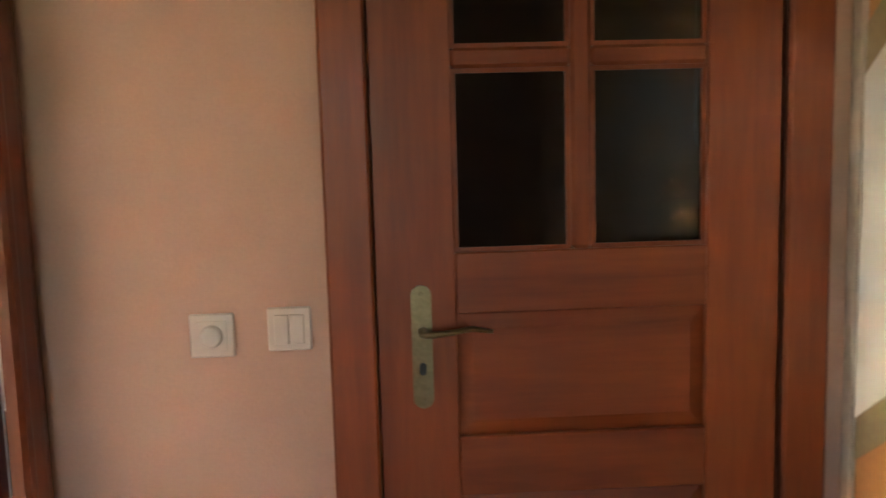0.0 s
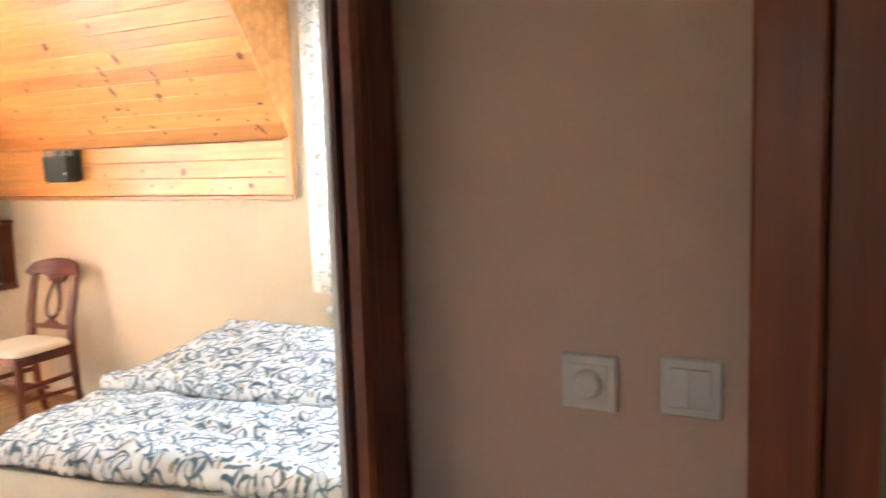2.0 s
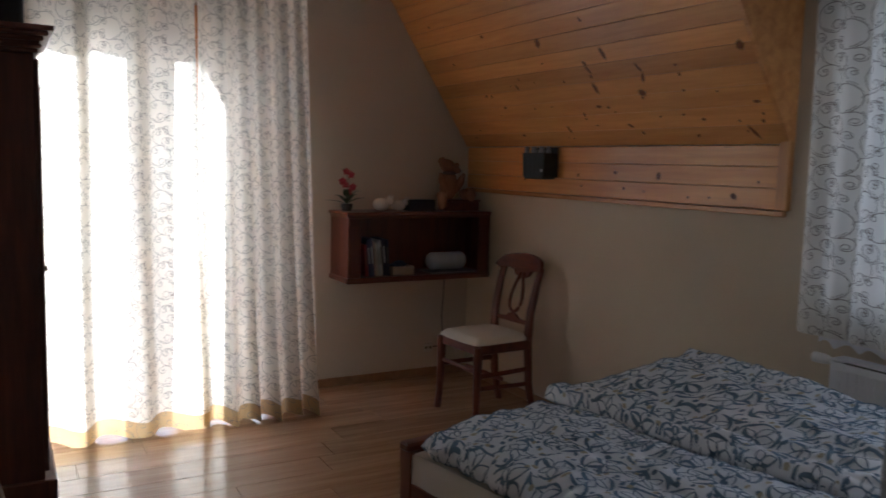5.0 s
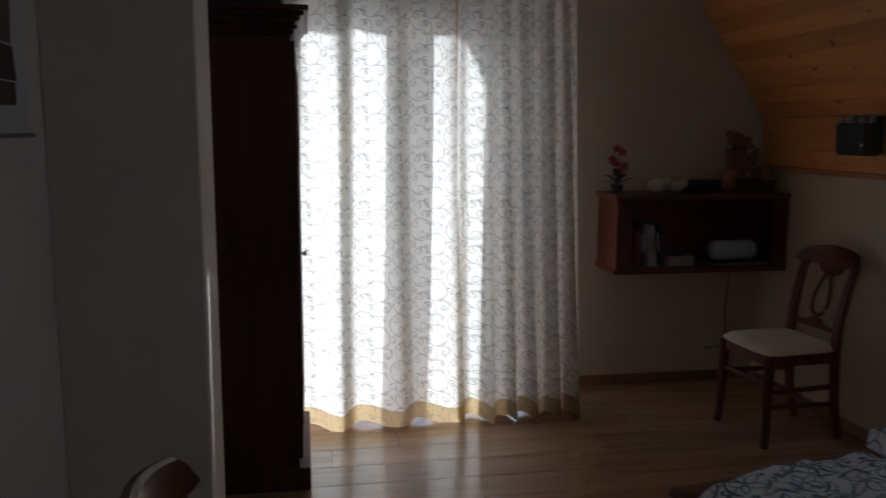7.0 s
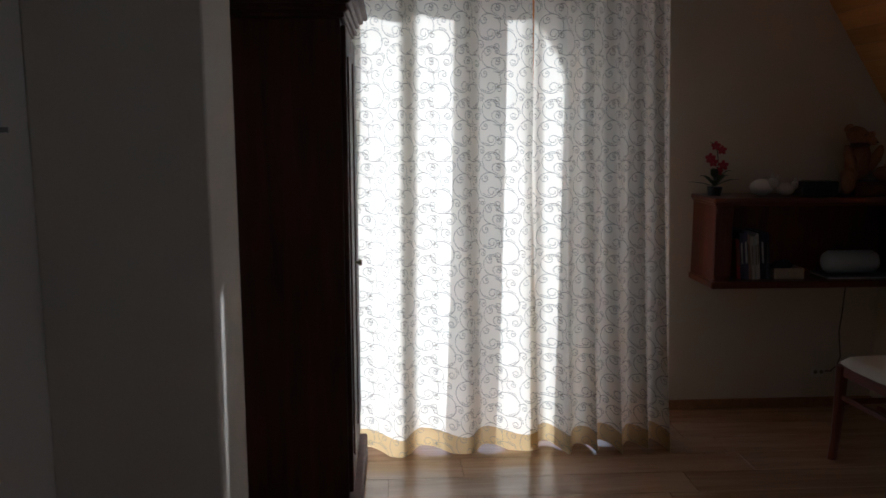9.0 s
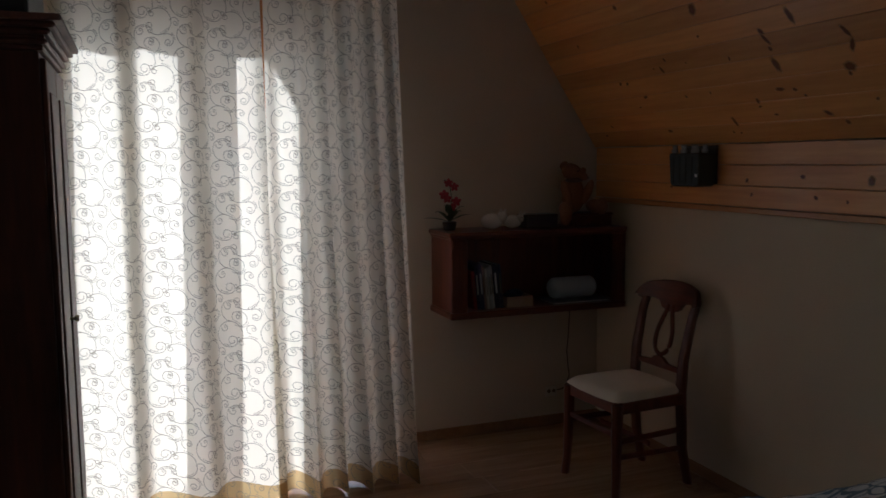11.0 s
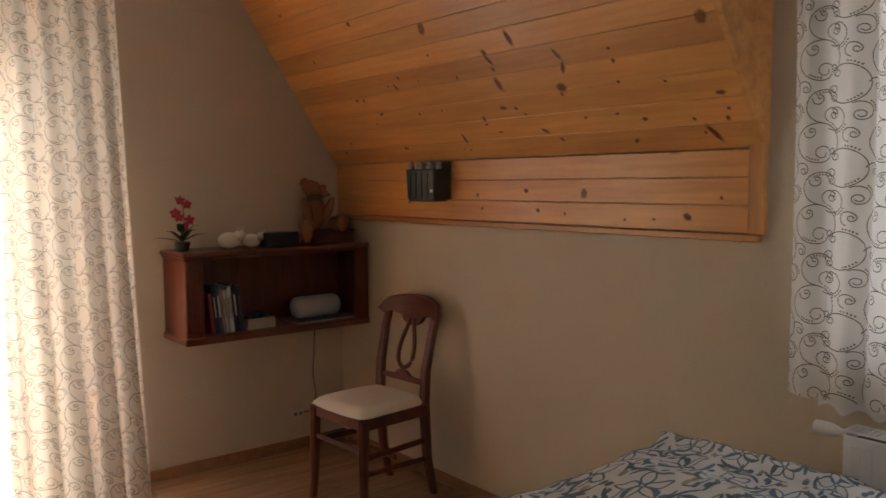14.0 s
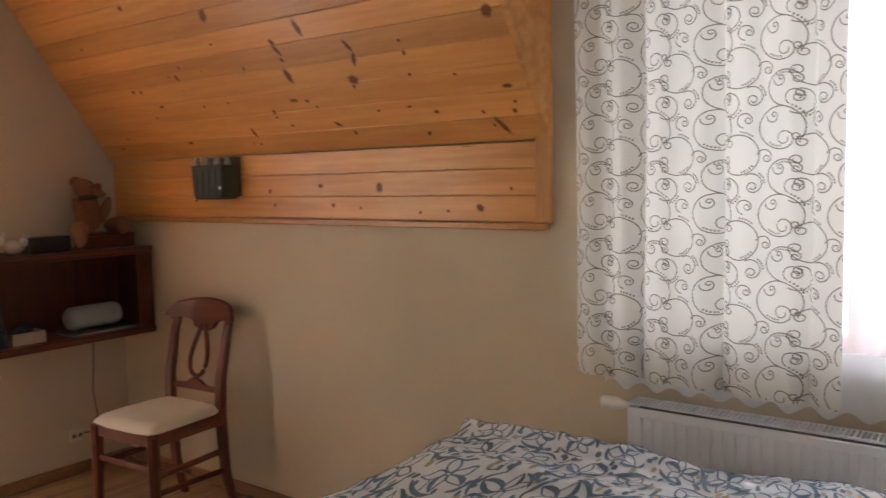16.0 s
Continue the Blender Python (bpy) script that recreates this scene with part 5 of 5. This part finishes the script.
for cx, cy, cz, s in ((-4.645, 2.715, T + 0.245, 1.0), (-4.64, 2.745, T + 0.225, 1.0), (-4.645, 2.69, T + 0.185, 1.1), (-4.64, 2.705, T + 0.165, 1.0), (-4.64, 2.755, T + 0.15, 1.1), (-4.645, 2.735, T + 0.12, 0.9)):
    petals = [blob((cx, cy + 0.014 * s * math.cos(radians(k)), cz + 0.012 * s * math.sin(radians(k))), (0.005, 0.012 * s, 0.009 * s), 8, radians(k)) for k in (90, 162, 234, 306, 18)]
    part("flower", join(*petals), PETAL, orc, smooth=True)
for i, (yy, s) in enumerate(((2.955, 1.3), (3.075, 1.1))):
    fg = thing("figurine", (-4.64, yy, T), "small glossy white ceramic animal on top of the shelf", "figurine", "figurines")
    CER = bpy.data.materials.get("white_ceramic") or plain("white_ceramic", (0.74, 0.70, 0.64), 0.25, var=0.04)
    body = [blob((-4.64, yy, T + 0.032 * s), (0.034 * s, 0.046 * s, 0.032 * s), 14), blob((-4.612, yy + 0.035 * s, T + 0.052 * s), (0.022 * s, 0.022 * s, 0.022 * s), 12), blob((-4.60, yy + 0.026 * s, T + 0.076 * s), (0.006, 0.007, 0.012), 8), blob((-4.60, yy + 0.046 * s, T + 0.074 * s), (0.006, 0.007, 0.012), 8)]
    part("figurine_body", join(*body), CER, fg, smooth=True)
    part("eyes", join(blob((-4.591, yy + 0.028 * s, T + 0.055 * s), (0.002, 0.0025, 0.003), 6), blob((-4.591, yy + 0.040 * s, T + 0.055 * s), (0.002, 0.0025, 0.003), 6)), BLACK, fg)
bs = thing("radio", (-4.6, 3.2, T), "small black rectangular radio on top of the shelf", "radio")
part("radio_body", bx((-4.665, -4.56, 3.115, 3.305, T + 0.001, T + 0.075), bev=0.008, seg=2), BLACK, bs)
part("front_grille", bx((-4.560, -4.5575, 3.125, 3.295, T + 0.012, T + 0.064)), plain("grille_cloth", (0.035, 0.035, 0.05), 0.8, grain=300), bs)
kbx = thing("keepsake_box", (-4.63, 3.52, T), "brown wooden box under a teddy bear", "box")
part("box_body", bx((-4.71, -4.575, 3.40, 3.645, T + 0.001, T + 0.058), bev=0.003), CHERRY, kbx)
part("lid", bx((-4.715, -4.57, 3.395, 3.650, T + 0.059, T + 0.072), bev=0.003), CHERRY, kbx)
FUR = plain("bear_fur", (0.29, 0.135, 0.07), 0.95, grain=120, var=0.35, relief=1.0)
bear = thing("teddy_bear", (-4.64, 3.47, T + 0.07), "worn light brown teddy bear sitting on the box, leaning back", "soft toy")
Z = T + 0.072
BEAR_AT = Vector((-4.64, 3.475, Z))


def bear_part(name, bm):
    for v in bm.verts:
        v.co = BEAR_AT + (v.co - BEAR_AT) * 1.26 + Vector((0, -0.022, 0.004))
    part(name, bm, FUR, bear, smooth=True)


bear_part("torso", blob((-4.66, 3.475, Z + 0.075), (0.045, 0.050, 0.078), 16, lump=0.12))
bear_part("head", join(blob((-4.650, 3.462, Z + 0.172), (0.036, 0.048, 0.036), 16, -0.45, lump=0.12), blob((-4.628, 3.502, Z + 0.155), (0.022, 0.028, 0.018), 12, -0.5)))
for ear in (blob((-4.660, 3.428, Z + 0.202), (0.010, 0.022, 0.015), 10, 0.6), blob((-4.640, 3.512, Z + 0.178), (0.010, 0.015, 0.014), 10)):
    bear_part("ear", ear)
for arm in (blob((-4.63, 3.425, Z + 0.085), (0.022, 0.020, 0.055), 12, 0.35, 0.15), blob((-4.63, 3.528, Z + 0.085), (0.022, 0.020, 0.055), 12, -0.4, 0.15)):
    bear_part("arm", arm)
for leg in (join(blob((-4.61, 3.415, Z + 0.018), (0.050, 0.028, 0.030), 12, lump=0.15), blob((-4.575, 3.392, Z - 0.006), (0.024, 0.026, 0.046), 12, lump=0.1)), join(blob((-4.595, 3.545, Z + 0.025), (0.060, 0.028, 0.028), 12, lump=0.15), blob((-4.545, 3.548, Z + 0.028), (0.020, 0.030, 0.036), 12))):
    bear_part("leg", leg)
part("ribbon", lathe([(0.038, Z + 0.165), (0.046, Z + 0.171), (0.046, Z + 0.181), (0.038, Z + 0.188)], (-4.650, 3.450, 0), 18), plain("dark_ribbon", (0.10, 0.06, 0.05), 0.7), bear, smooth=True)
part("nose", blob((-4.600, 3.508, Z + 0.190), (0.006, 0.007, 0.006), 8), BLACK, bear)
part("eye", blob((-4.607, 3.448, Z + 0.226), (0.005, 0.005, 0.005), 6), BLACK, bear)
part("eye", blob((-4.607, 3.474, Z + 0.212), (0.005, 0.005, 0.005), 6), BLACK, bear)
ow = thing("dark_pouch", (-4.6, 3.615, T), "small dark pouch lying on the box beside the teddy bear", "pouch")
part("pouch_body", blob((-4.65, 3.615, Z + 0.024), (0.04, 0.032, 0.024), 12, lump=0.2), BLACK, ow, smooth=True)

# cable and socket
cab = thing("cable", (-4.78, 3.48, 0.5), "thin black cable hanging from the shelf to the socket", "cable")
part("cable_run", tube([(-4.76, 3.50, 0.716), (-4.77, 3.497, 0.62), (-4.782, 3.50, 0.52), (-4.785, 3.492, 0.42), (-4.782, 3.50, 0.33), (-4.785, 3.51, 0.28), (-4.78, 3.49, 0.23), (-4.785, 3.46, 0.20), (-4.787, 3.43, 0.20)], 0.0034, 6), BLACK, cab)
so = thing("wall_socket", (-4.795, 3.40, 0.19), "cream double wall socket near the skirting", "socket")
part("plate", bx((-4.799, -4.788, 3.362, 3.430, 0.165, 0.225), bev=0.003), plain("cream_plastic", (0.66, 0.60, 0.50), 0.4, var=0.03), so)
for yy in (3.380, 3.412):
    part("socket_hole", lathe([(0.011, -4.7885), (0.010, -4.786)], (0, yy, 0.195), 14, "X"), THREAD, so)

# ---- basket on the panelling ----
bk = thing("wall_basket", (-3.86, 3.62, 1.45), "black wall basket with small clear bottles on the pine boards", "basket")
part("basket_body", prism([(-3.977, 1.40), (-3.961, 1.388), (-3.793, 1.388), (-3.777, 1.40), (-3.767, 1.535), (-3.773, 1.54), (-3.985, 1.54), (-3.989, 1.535)], 3.575, 3.674, "Y", bev=0.006), DARK_GREEN, bk)
part("rib", bx(*[(-3.953 + 0.044 * i, -3.945 + 0.044 * i, 3.571, 3.5755, 1.40, 1.53) for i in range(5)], bev=0.002), DARK_GREEN, bk)
part("back_plate", bx((-3.985, -3.769, 3.674, 3.679, 1.40, 1.575), bev=0.001), DARK_GREEN, bk)
part("tag", bx((-3.791, -3.775, 3.570, 3.5745, 1.432, 1.446)), WHITE, bk, "white tag")
CAPG = plain("grey_clear_plastic", (0.35, 0.36, 0.36), 0.25)
for i in range(6):
    xx = -3.977 + 0.038 * i
    vi = thing("small_bottle", (xx, 3.62, 1.54), "small grey bottle standing in the wall basket", "bottle", "small bottles")
    part("bottle_body", lathe([(0.014, 1.5405), (0.016, 1.552), (0.010, 1.562), (0.012, 1.566), (0.012, 1.574), (0.006, 1.577)], (xx + 0.002, 3.60 + 0.02 * (i % 2), 0), 12), CAPG, vi, smooth=True)
